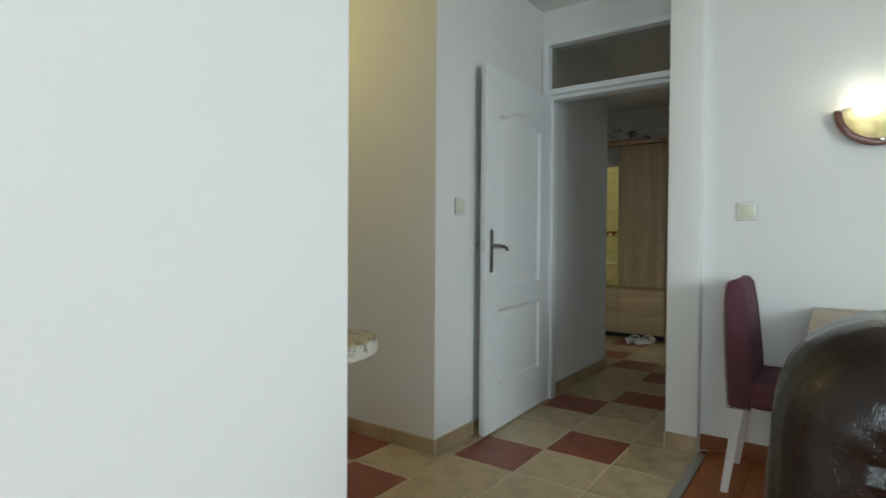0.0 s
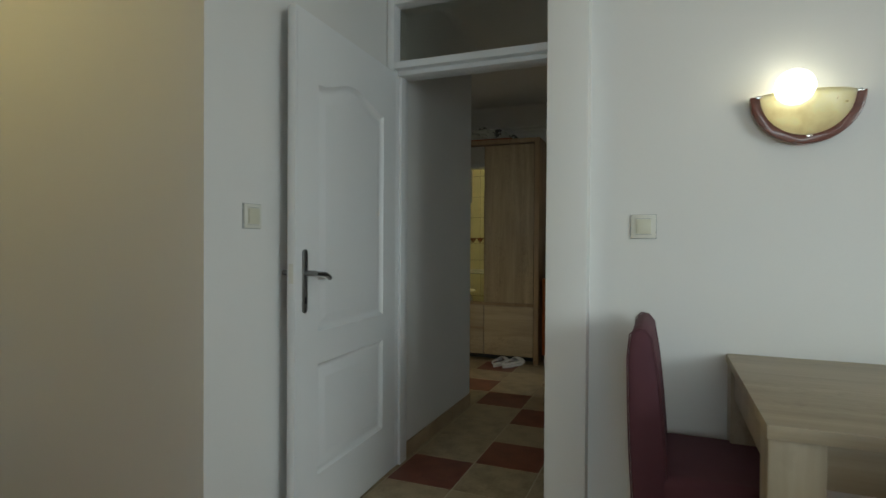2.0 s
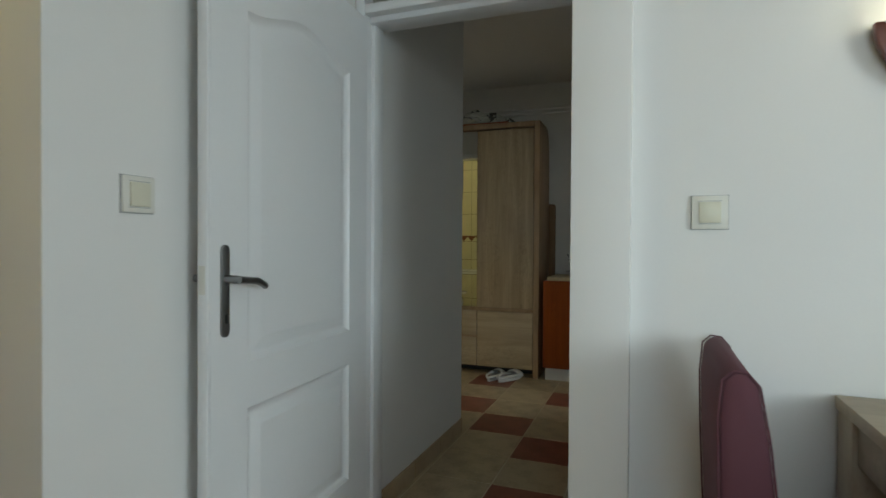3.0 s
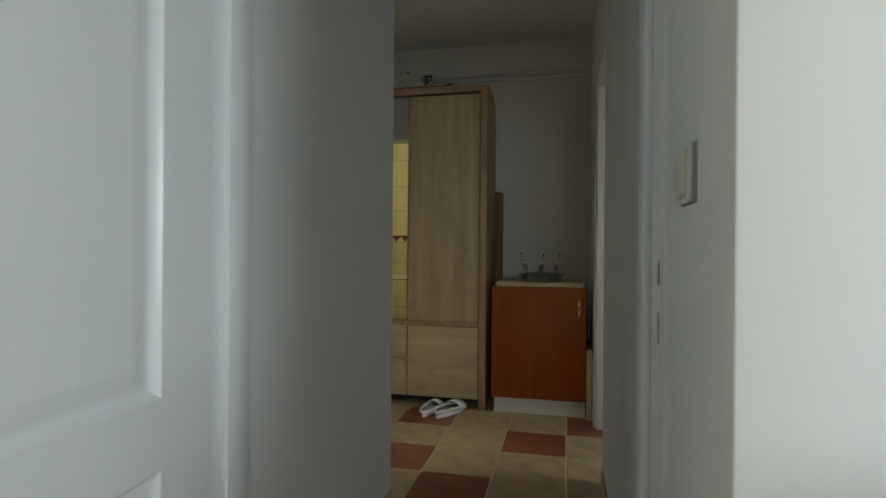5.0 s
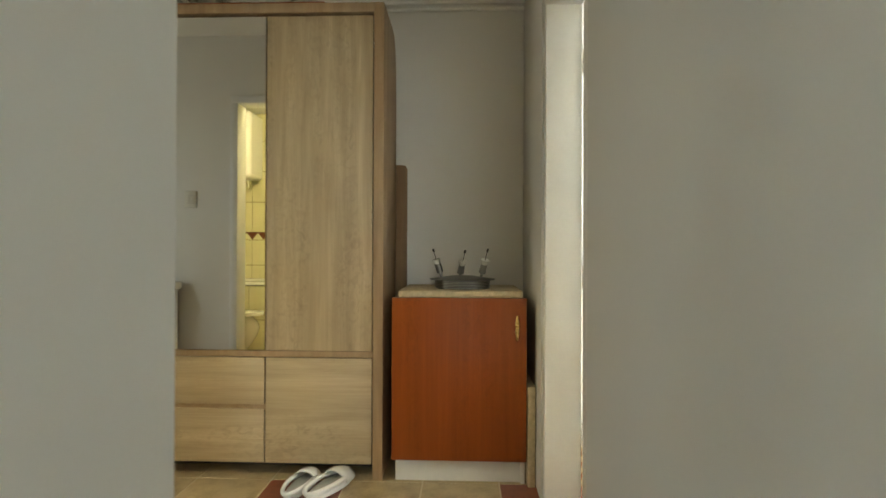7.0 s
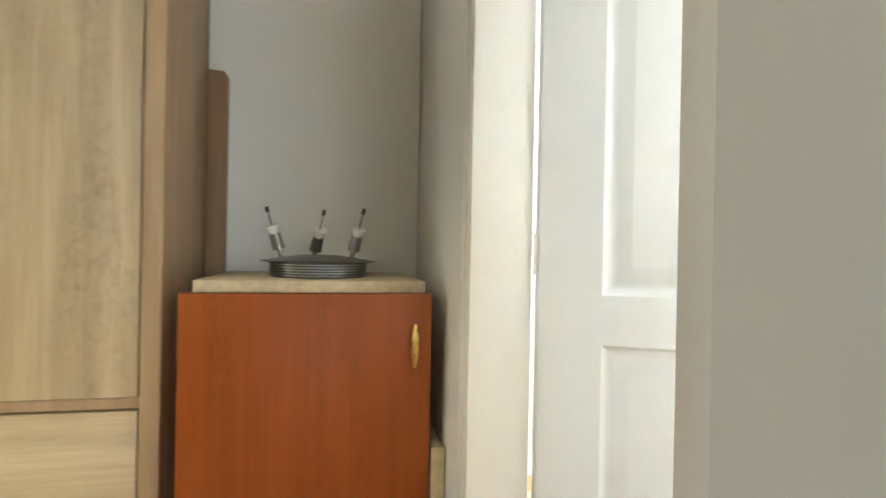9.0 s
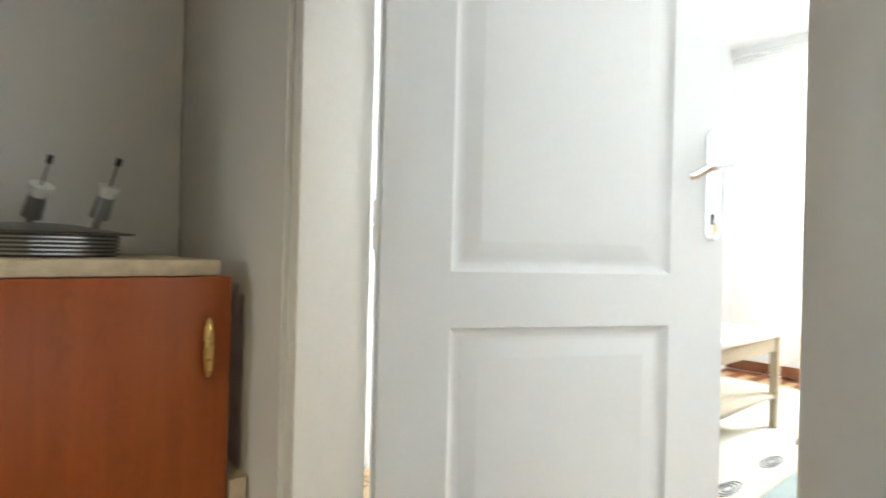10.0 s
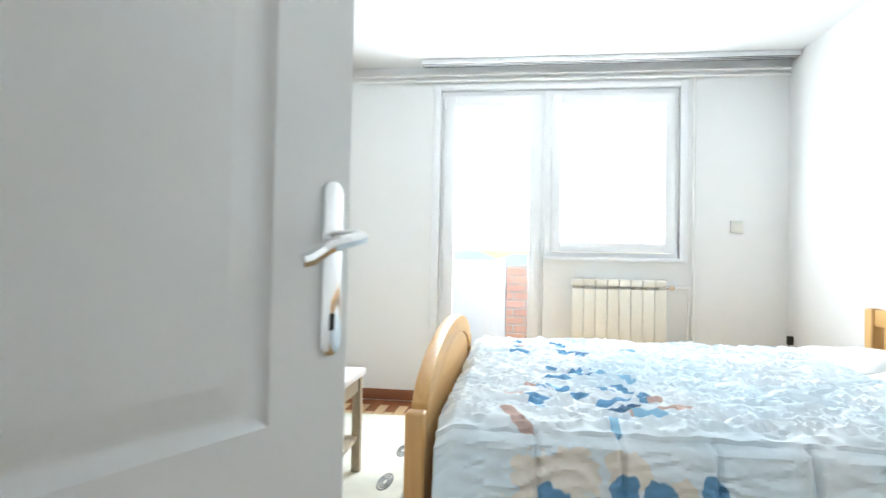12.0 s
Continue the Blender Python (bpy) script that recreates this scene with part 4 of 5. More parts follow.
for bx, by, tx, ty, tz in ((-0.095, -0.01, -0.135, -0.03, 0.178), (-0.015, 0.02, 0.012, -0.05, 0.172), (0.085, -0.01, 0.115, -0.06, 0.178)):
    p0 = Vector((sx + bx, sy + by, sz + 0.045))
    p3 = Vector((sx + tx, sy + ty, sz + tz))
    way = (p3 - p0).normalized()
    stem = part("stem", joined(cyl(p0, p0 + way * 0.035, 0.006), cyl(p0 + way * 0.03, p0 + way * 0.072, 0.016, 0.014)), DARKSTEEL, sp)
    part("bulb", cyl(p0 + way * 0.072, p0 + way * 0.094, 0.012, 0.019), PORCELAIN, stem, "silver reflector bulb")
    part("aerial", joined(tube([p0 + way * 0.088, p3 - way * 0.006], 0.0016), cyl(p3 - way * 0.010, p3 + way * 0.004, 0.005, 0.005, 10)), BLACK, stem, "thin rod with a black tip")

bo = link("board", prism([(0.214, 0.0), (0.272, 0.0), (0.272, 1.435), (0.262, 1.452), (0.214, 1.455)], "y", 2.862, 2.888, bevel=0.002), BOARD)
tagged(bo, "tall brown board leaning between wardrobe and cabinet", "board")
tagged(link("board", box(0.842, 0.868, 2.56, 2.86, 0.0, 0.392, bevel=0.002), CHIPB), "chipboard offcut standing beside the cherry cabinet", "board")
for zz in (2.307, 2.270):
    ob = link("pipe", tube([(-2.28, 2.886, zz), (0.876, 2.886, zz)], 0.011), PIPE)
    tagged(ob, "white painted heating pipe along the hall wall", "pipe", "hall heating pipes")


def sandal(label):
    """A slip-on sandal at the origin, its toe towards +y."""
    s = thing("sandal", label, "sandal", group="pair of sandals")
    outline = []
    for k in range(28):
        a = 2 * math.pi * k / 28
        w = 0.038 + 0.009 * math.sin(a)
        outline.append((w * math.cos(a), 0.118 * math.sin(a)))
    part("sole", prism(outline, "z", 0.0, 0.022, bevel=0.005), SANDAL, s)
    part("insole", prism([(u * 0.86, v * 0.93) for u, v in outline], "z", 0.022, 0.0245), SANDALI, s)
    bm = bmesh.new()
    rows = []
    for j in range(7):
        y = 0.040 + 0.066 * j / 6
        row = []
        for i in range(13):
            a = math.pi * i / 12
            w = (0.046 - 0.014 * (j / 6) ** 2)
            row.append(bm.verts.new((w * math.cos(a), y - 0.02 * math.sin(a) * (j == 0), 0.016 + (0.044 - 0.018 * (j / 6) ** 2) * math.sin(a))))
        rows.append(row)
    for j in range(6):
        for i in range(12):
            bm.faces.new((rows[j][i], rows[j][i + 1], rows[j + 1][i + 1], rows[j + 1][i]))
    st = part("strap", bm, SANDAL, s)
    md = st.modifiers.new("wall", "SOLIDIFY")
    md.thickness = 0.004
    rim = [(0.042 * math.cos(a), -0.004 + 0.112 * math.sin(a), 0.030 + 0.006 * abs(math.cos(a))) for a in [math.pi - 0.45 + (math.pi + 0.9) * k / 20 for k in range(21)]]
    part("heel_rim", tube(rim, 0.0085), SANDAL, s)
    return s


s1 = sandal("white rubber slip-on sandal with a grey insole")
s1.matrix_basis = pose(-0.118, 2.335, 0.001, 0, 0, -10) @ Matrix.Scale(1.10, 4)
copy_thing(s1, pose(0.002, 2.335, 0.001, 0, 0, -24) @ Matrix.Scale(1.10, 4))

# hall radiator and bathroom, seen in the mirror


def radiator(name, label, at, n, axis, out, h, w=0.08):
    """A ribbed radiator of n elements along an axis from at, standing off the wall by way of out."""
    r = thing(name, label, "radiator", at)
    x, y, z = at
    for k in range(n):
        u0, u1 = k * w + 0.002, (k + 1) * w - 0.002
        def slab(a, b, c, d, e, f, bev=0.004):
            lo, hi = sorted((c * out, d * out))
            return box(x + a, x + b, y + lo, y + hi, z + e, z + f, bevel=bev) if axis == "x" else box(x + lo, x + hi, y + a, y + b, z + e, z + f, bevel=bev)
        el = joined(slab(u0 - 0.001, u1 + 0.001, 0.072, 0.095, 0.03, h - 0.068), slab(u0 + 0.028, u1 - 0.028, 0.02, 0.078, 0.02, h - 0.03),
                    slab(u0 - 0.0018, u1 + 0.0018, 0.015, 0.10, h - 0.05, h, 0.010), slab(u0 + 0.010, u1 - 0.010, 0.030, 0.088, h - 0.062, h - 0.055, 0.002))
        part("element", el, RADW, r)
    ln = n * w
    if axis == "y":
        part("valve", joined(cyl((x + out * 0.05, y - 0.055, z + h - 0.05), (x + out * 0.05, y + 0.002, z + h - 0.05), 0.012), cyl((x + out * 0.05, y - 0.035, z + h - 0.05), (x + out * 0.09, y - 0.035, z + h - 0.05), 0.015)), CHROME, r)
        for q in (0.1, ln - 0.12):
            part("bracket", box(min(x, x + out * 0.03), max(x, x + out * 0.03), y + q, y + q + 0.02, z + 0.1, z + h - 0.1), RADW, r)
    else:
        part("bracket", box(x + 0.1, x + 0.12, min(y, y + out * 0.03), max(y, y + out * 0.03), z + 0.1, z + h - 0.1), RADW, r)
    return r


radiator("radiator", "white ribbed radiator on the hall wall by the bathroom", (-1.98, 1.035, 0.17), 7, "x", 1, 0.62)
structure("wall_bathroom_inner", box(-0.30, -0.13, -1.17, 0.92, LO, H), BTILE, "yellow tiled bathroom side wall", "wall")
bw = structure("bathroom_tiling", box(-2.3, -0.30, -1.17, -1.16, 0, H), KGROUT, "pale yellow bathroom wall tiles with a brown band", "tiling")
bl = structure("bathroom_tiling_left", box(-2.30, -2.29, -1.16, 0.92, 0, H), KGROUT, "pale yellow bathroom wall tiles", "tiling")
tz = [(0.0, 0.165), (0.17, 0.505), (0.51, 0.845), (0.85, 1.125), (1.215, 1.545), (1.55, 1.885), (1.89, 2.225), (2.23, H - 0.004)]
for z0, z1 in tz:
    for c in range(8):
        part("tile", box(-2.285 + c * 0.25, -2.039 + c * 0.25, -1.161, -1.152, z0, z1, bevel=0.002, seg=1), BTILE, bw)
    for c in range(8):
        part("tile", box(-2.292, -2.283, -1.15 + c * 0.258, -0.897 + c * 0.258, z0, z1, bevel=0.002, seg=1), BTILE, bl)
part("band", box(-2.285, -0.30, -1.161, -1.153, 1.128, 1.212), BTILEB, bw, "brown border band")
for c in range(16):
    x0 = -2.28 + c * 0.125
    part("triangle", prism([(x0, 1.130), (x0 + 0.12, 1.130), (x0 + 0.06, 1.205)], "y", -1.1535, -1.150), BTILE, bw)
tub = thing("bathtub", "white bathtub behind a tiled yellow front", "bathtub", (-1.3, -0.8, 0))
part("rim", joined(box(-2.28, -0.31, -0.50, -0.44, 0.665, 0.70, bevel=0.012), box(-2.28, -0.31, -1.15, -1.10, 0.665, 0.70, bevel=0.012), box(-2.28, -2.2, -1.10, -0.50, 0.665, 0.70, bevel=0.01), box(-0.39, -0.31, -1.10, -0.50, 0.665, 0.70, bevel=0.01)), PORCELAIN, tub)
part("basin", box(-2.2, -0.39, -1.10, -0.50, 0.30, 0.34), PORCELAIN, tub)
ap = part("apron", box(-2.28, -0.31, -0.50, -0.462, 0, 0.665), KGROUT, tub)
for z0, z1 in ((0.0, 0.325), (0.33, 0.66)):
    for c in range(8):
        part("tile", box(-2.275 + c * 0.245, -2.034 + c * 0.245, -0.462, -0.452, z0, z1, bevel=0.002, seg=1), BTILE, ap)
tap = thing("bath_tap", "chrome mixer tap over the bathtub", "tap", (-1.15, -1.15, 0.85))
part("body", joined(cyl((-1.23, -1.10, 0.86), (-1.07, -1.10, 0.86), 0.022), cyl((-1.23, -1.152, 0.86), (-1.23, -1.10, 0.86), 0.02), cyl((-1.07, -1.152, 0.86), (-1.07, -1.10, 0.86), 0.02)), CHROME, tap)
part("spout", tube([(-1.15, -1.10, 0.86), (-1.15, -1.0, 0.87), (-1.15, -0.95, 0.85)], 0.012), CHROME, tap)
part("lever", tube([(-1.15, -1.10, 0.88), (-1.15, -1.08, 0.93)], 0.010), CHROME, tap)
wc = thing("toilet", "white porcelain toilet with a closed lid", "toilet", (-1.62, 0.02, 0))
bm = bmesh.new()
bmesh.ops.create_uvsphere(bm, u_segments=28, v_segments=18, radius=1.0)
for v in bm.verts:
    k = 0.55 + 0.45 * max(0, v.co.z + 0.6)
    v.co = Vector((-1.58 + v.co.x * 0.35 * min(1, k), 0.02 + v.co.y * 0.185 * min(1, k), max(0.0, min(0.43, 0.23 + v.co.z * 0.28))))
part("bowl", bm, PORCELAIN, wc)
lid = [(-1.58 + 0.36 * math.cos(2 * math.pi * k / 28), 0.02 + 0.19 * math.sin(2 * math.pi * k / 28)) for k in range(28)]
part("lid", prism(lid, "z", 0.432, 0.462, bevel=0.006), PORCELAIN, wc)
part("cistern", box(-2.16, -1.95, -0.18, 0.22, 0.40, 0.80, bevel=0.02), PORCELAIN, wc)
hb = thing("water_heater", "white wall-hung water heater in the bathroom", "water heater", (-1.72, -0.9, 2.0))
part("body", box(-2.02, -1.66, -1.15, -0.78, 1.78, 2.48, bevel=0.04, seg=4), ENAMEL, hb)
part("dial", cyl((-1.84, -0.95, 1.74), (-1.84, -0.95, 1.782), 0.03), PLASTICW, hb)
part("pipe", cyl((-1.75, -0.95, 1.68), (-1.75, -0.95, 1.782), 0.009), CHROME, hb)

# ---- bedroom ----
win = tagged(thing("window_1", "white plastic window over the radiator", "window", (5.05, 0.95, 1.09)), kind="structure")


def sash(parent, y0, y1, z0, z1, x0, x1, rail, material):
    for nm, a in (("stile", (y0, y0 + rail, z0, z1)), ("stile", (y1 - rail, y1, z0, z1)), ("rail", (y0 + rail, y1 - rail, z0, z0 + rail)), ("rail", (y0 + rail, y1 - rail, z1 - rail, z1))):
        part(nm, box(x0, x1, a[0], a[1], a[2], a[3], bevel=0.004), material, parent)
    p = part("pane", box((x0 + x1) / 2 - 0.003, (x0 + x1) / 2 + 0.003, y0 + rail, y1 - rail, z0 + rail, z1 - rail), CLEAR, parent)
    p.visible_shadow = False


fr1 = part("window_frame", joined(box(5.02, 5.09, 0.487, 0.515, 1.09, 2.313), box(5.02, 5.09, 1.385, 1.428, 1.09, 2.313), box(5.02, 5.09, 0.515, 1.385, 1.09, 1.125), box(5.02, 5.09, 0.515, 1.385, 2.275, 2.313)), PVC, win)
sash(win, 0.517, 1.383, 1.127, 2.273, 4.995, 5.06, 0.070, PVC)
part("window_sill", box(4.955, 5.02, 0.47, 1.43, 1.062, 1.088, bevel=0.004), PVC, win)
bd = tagged(thing("door_3", "white glazed balcony door standing closed", "door", (5.05, 1.82, 0)), kind="structure")
part("door_frame", joined(box(5.02, 5.09, 1.432, 1.458, 0, 2.313), box(5.02, 5.09, 2.17, 2.198, 0, 2.313), box(5.02, 5.09, 1.458, 2.17, 2.275, 2.313)), PVC, bd)
sash(bd, 1.460, 2.168, 0.02, 2.273, 4.995, 5.06, 0.078, PVC)
part("handle", joined(box(4.985, 4.995, 1.49, 1.515, 1.08, 1.18, bevel=0.003), tube([(4.985, 1.503, 1.15), (4.955, 1.503, 1.15), (4.955, 1.503, 1.04)], 0.008)), PVC, bd)
for zz in (1.16, 2.18):
    part("hinge", cyl((4.99, 0.512, zz), (4.99, 0.512, zz + 0.07), 0.009), PVC, win)
    part("hinge", cyl((4.99, 2.172, zz), (4.99, 2.172, zz + 0.07), 0.009), PVC, bd)
trim_bm = joined(box(4.985, 4.998, 0.43, 0.485, 1.06, 2.362, bevel=0.002), box(4.985, 4.998, 2.20, 2.255, 0.075, 2.362, bevel=0.002), box(4.985, 4.998, 0.485, 2.20, 2.315, 2.362, bevel=0.002))
structure("window_trim", trim_bm, PVC, "white trim round window and balcony door", "trim")

radiator("radiator", "white aluminium radiator under the window", (5.0, 0.590, 0.30), 8, "y", -1, 0.635)
for yy in (0.395, 0.425):
    tagged(link("pipe", tube([(4.975, yy, 0.0), (4.975, yy, 2.39 if yy < 0.41 else 0.89)], 0.010), PIPE), "white heating pipe rising beside the window", "pipe", "bedroom pipes")
tagged(link("pipe", tube([(4.95, 0.54, 0.885), (4.975, 0.425, 0.888)], 0.009), PIPE), "short white pipe to the radiator valve", "pipe", "bedroom pipes")
for zz in (2.383, 2.424):
    tagged(link("pipe", tube([(4.968, -0.235, zz), (4.968, 3.19, zz)], 0.012), PIPE), "white heating pipe under the ceiling", "pipe", "bedroom pipes")
cr = thing("curtain_rail", "long white two-track curtain rail on the ceiling", "curtain rail", (4.86, 1.05, H - 0.07))
part("track", box(4.83, 4.92, -0.235, 2.33, H - 0.066, H - 0.033, bevel=0.003), PVC, cr)
# black strips under the track, the grooves' shade drawn as colour
for xx in (4.845, 4.875, 4.905):
    part("groove_shade", box(xx - 0.004, xx + 0.004, -0.23, 2.325, H - 0.0685, H - 0.066), BLACK, cr)

bed = thing("bed", "pine double bed with arched footboard", "bed", (3.15, 0.9, 0))
xs = [2.40 + 1.50 * k / 30 for k in range(31)]
arch = [(x, 0.655 + 0.155 * math.sin(math.pi * (x - 2.40) / 1.50) ** 0.55) for x in xs]
fbm = joined(prism(arch + [(x, z - 0.075) for x, z in arch[::-1]], "y", 1.872, 1.915, bevel=0.004))
fb = part("footboard", joined(fbm, prism([(2.40, 0.10)] + [(3.90, 0.10)] + [(x, z - 0.075) for x, z in arch[::-1]], "y", 1.884, 1.902)), PINE, bed)
for px in (2.330, 3.90):
    part("post", box(px, px + 0.046, 1.868, 1.92, 0, 0.648, bevel=0.008, seg=3), PINEZ, bed)
    part("post", box(px, px + 0.058, -0.165, -0.105, 0, 0.845, bevel=0.008, seg=3), PINEZ, bed)
part("side_rail", box(2.350, 2.374, -0.105, 1.862, 0.09, 0.385, bevel=0.004), PINEY, bed)
part("side_rail", box(3.926, 3.950, -0.105, 1.862, 0.09, 0.385, bevel=0.004), PINEY, bed)
part("headboard", joined(box(2.40, 3.90, -0.155, -0.118, 0.76, 0.842, bevel=0.006), box(2.40, 3.90, -0.150, -0.123, 0.30, 0.44, bevel=0.004)), PINE, bed)
for k in range(14):
    x0 = 2.46 + k * 0.103
    part("slat", box(x0, x0 + 0.05, -0.145, -0.128, 0.44, 0.76, bevel=0.003, seg=1), PINEZ, bed)
for k in range(10):
    y0 = -0.02 + k * 0.19
    part("bed_slat", box(2.374, 3.926, y0, y0 + 0.07, 0.345, 0.362), PINE, bed)
tagged(link("mattress", box(2.364, 3.922, -0.10, 1.855, 0.363, 0.545, bevel=0.035, seg=4), MATTRESS), "cream mattress on the pine bed", "mattress")


SIDE_PRINT = [
    (1.58, -0.075, 0.075, 0.06, 0.3, 0), (1.50, -0.06, 0.07, 0.055, 0.0, 0), (1.55, -0.13, 0.10, 0.05, 0.0, 0), (1.37, -0.055, 0.055, 0.05, 0.5, 0), (1.25, -0.12, 0.055, 0.06, 0.2, 0),
    (1.545, -0.135, 0.050, 0.042, 0.4, 1), (1.455, -0.145, 0.036, 0.028, 0.0, 1), (1.378, -0.095, 0.036, 0.045, 0.3, 1), (1.298, -0.105, 0.040, 0.038, -0.4, 1),
    (1.178, -0.085, 0.034, 0.034, 0.6, 1), (1.205, -0.145, 0.024, 0.022, 0.0, 2), (1.165, -0.155, 0.018, 0.020, 0.3, 2), (1.29, -0.165, 0.02, 0.02, 0.0, 2)]
TOP_PRINT = [(0.05, 0.45, 1.18, 1.67, 25), (0.50, 0.75, 1.14, 1.56, 9), (1.0, 1.5, 1.10, 1.64, 14)]


def cotton_print(name):
    """White-blue cotton with painted flowers: blue and navy leaves in drifts, large sand-coloured blooms."""
    m = bpy.data.materials.new(name)
    m.use_nodes = True
    nt = m.node_tree
    n, l, b = nt.nodes, nt.links, nt.nodes["Principled BSDF"]
    tc = n.new("ShaderNodeTexCoord")

    def drift(scale, lo, hi, offset):
        mp = n.new("ShaderNodeMapping")
        mp.inputs["Location"].default_value = offset
        l.new(tc.outputs["Object"], mp.inputs["Vector"])
        nz = n.new("ShaderNodeTexNoise")
        nz.inputs["Scale"].default_value, nz.inputs["Detail"].default_value = scale, 2
        l.new(mp.outputs[0], nz.inputs["Vector"])
        r = n.new("ShaderNodeMapRange")
        r.inputs["From Min"].default_value, r.inputs["From Max"].default_value = lo, hi
        l.new(nz.outputs["Fac"], r.inputs["Value"])
        return r

    def over(base, colour, fac):
        x = n.new("ShaderNodeMix")
        x.data_type = "RGBA"
        l.new(fac, x.inputs["Factor"])
        if isinstance(base, tuple):
            x.inputs[6].default_value = (*base, 1)
        else:
            l.new(base, x.inputs[6])
        x.inputs[7].default_value = (*colour, 1)
        return x.outputs[2]

    def petal(u, v, ru, rv, turn):
        mp = n.new("ShaderNodeMapping")
        mp.vector_type = "TEXTURE"
        mp.inputs["Location"].default_value, mp.inputs["Rotation"].default_value, mp.inputs["Scale"].default_value = (u, v, 0), (0, 0, turn), (ru, rv, 1)
        l.new(tc.outputs["UV"], mp.inputs["Vector"])
        ln = n.new("ShaderNodeVectorMath")
        ln.operation = "LENGTH"
        l.new(mp.outputs[0], ln.inputs[0])
        ad = n.new("ShaderNodeMath")
        ad.operation = "MULTIPLY_ADD"
        ad.inputs[1].default_value = 1.3
        l.new(wobble.outputs["Fac"], ad.inputs[0])
        l.new(ln.outputs["Value"], ad.inputs[2])
        r = n.new("ShaderNodeMapRange")
        r.inputs["From Min"].default_value, r.inputs["From Max"].default_value = 1.68, 1.56
        l.new(ad.outputs[0], r.inputs["Value"])
        return r.outputs[0]

    wobble = n.new("ShaderNodeTexNoise")
    wobble.inputs["Scale"].default_value, wobble.inputs["Detail"].default_value = 26, 1
    l.new(tc.outputs["UV"], wobble.inputs["Vector"])
    wash = drift(2.2, 0.42, 0.62, (3, 1, 0))
    c = over((0.80, 0.86, 0.90), (0.69, 0.80, 0.87), wash.outputs[0])
    SAND, BLUE, NAVY, PINK = (0.76, 0.72, 0.66), (0.13, 0.31, 0.52), (0.06, 0.15, 0.28), (0.58, 0.42, 0.38)
    rng = random.Random(5)
    # blooms on the hanging side: place along the bed, height on the cloth, half sizes, turn, colour
    for u, v, ru, rv, turn, colour in SIDE_PRINT:
        c = over(c, (SAND, BLUE, NAVY)[colour], petal(u, v, ru, rv, turn))
    # sprays of leaves and buds on the top, in two drifts
    for v0, v1, u0, u1, count in TOP_PRINT:
        for k in range(count):
            colour = rng.choice((BLUE, BLUE, BLUE, NAVY, PINK, (0.28, 0.52, 0.70)))
            c = over(c, colour, petal(rng.uniform(u0, u1), rng.uniform(v0, v1), rng.uniform(0.028, 0.058), rng.uniform(0.013, 0.028), rng.uniform(0, 3.1)))
    l.new(c, b.inputs["Base Color"])
    b.inputs["Roughness"].default_value = 0.85
    weave = n.new("ShaderNodeTexNoise")
    weave.inputs["Scale"].default_value = 500
    l.new(tc.outputs["Object"], weave.inputs["Vector"])
    bp = n.new("ShaderNodeBump")
    bp.inputs["Strength"].default_value, bp.inputs["Distance"].default_value = 0.1, 0.002
    l.new(weave.outputs["Fac"], bp.inputs["Height"])
    l.new(bp.outputs[0], b.inputs["Normal"])
    return m


DUVET = cotton_print("flower_print_cotton")
bm = bmesh.new()
NS, NT = 240, 400
SEAMS = (1.59, 1.385, 1.165, 0.95, 0.72, 0.48, 0.2)
sheet = bm.loops.layers.uv.new("sheet")
flat = {}
grid = []
for i in range(NS):
    s = -0.142 + 1.767 * i / (NS - 1)
    row = []
    for j in range(NT):
        t = -0.10 + 1.945 * j / (NT - 1)
        over_foot = max(0.0, t - 1.80)
        if s < 0:
            x, z, nx, nz_ = 2.352 - 0.02 * math.sin(-s * 9), 0.585 + s, -1.0, 0.15
        else:
            k = min(1.0, s / 0.09)
            x, z, nx, nz_ = 2.352 + s, 0.585 + 0.022 * math.sin(k * math.pi / 2), -(1 - k), 0.3 + 0.7 * k
        q = Vector((s * 3.4 + 0.35 * noise.noise(Vector((s * 3, t * 2, 4))), t * 1.3, 0.0))
        rid = 1 - abs(noise.noise(q * 2.0)) * 2
        rid2 = 1 - abs(noise.noise(Vector((s * 23 + 1.2 * noise.noise(Vector((s * 4, t * 5, 7))), t * 6.5 + s * 2, 9)))) * 2.4
        rid3 = 1 - abs(noise.noise(Vector((s * 44 + t * 7, t * 15, 2)))) * 2.4
        d = 0.012 * rid + 0.026 * rid2 * (0.6 + 0.8 * abs(noise.noise(Vector((s * 2, t * 2, 1))))) + 0.011 * rid3
        if s < 0.03:
            d = 0.45 * d + 0.014 * noise.noise(Vector((t * 15 + s * 3, 3, s * 2))) + 0.011 * noise.noise(Vector((t * 7, s * 7, 5)))
            # stitched seams down the hanging side
            d -= sum(0.016 * math.exp(-((t - m - 0.05 * s) / 0.007) ** 2) - 0.006 * math.exp(-((t - m - 0.05 * s) / 0.035) ** 2) for m in SEAMS)
        z -= over_foot * 0.55
        row.append(bm.verts.new((x + nx * d, t, z + nz_ * d)))
        flat[row[-1]] = (t, s)
    grid.append(row)
for i in range(NS - 1):
    for j in range(NT - 1):
        f = bm.faces.new((grid[i][j], grid[i + 1][j], grid[i + 1][j + 1], grid[i][j + 1]))
        for lp in f.loops:
            lp[sheet].uv = flat[lp.vert]
hem = [tuple(v.co) for v in grid[0]]
dt = thing("duvet", "crumpled white and blue flower-print duvet on the bed", "duvet", (3.15, 0.9, 0.58))
dv = part("cover", bm, DUVET, dt)
for p in dv.data.polygons:
    p.use_smooth = True
part("hem", tube(hem[::3], 0.007), DUVET, dt)
sol = dv.modifiers.new("quilt", "SOLIDIFY")
sol.thickness, sol.offset = 0.012, -1


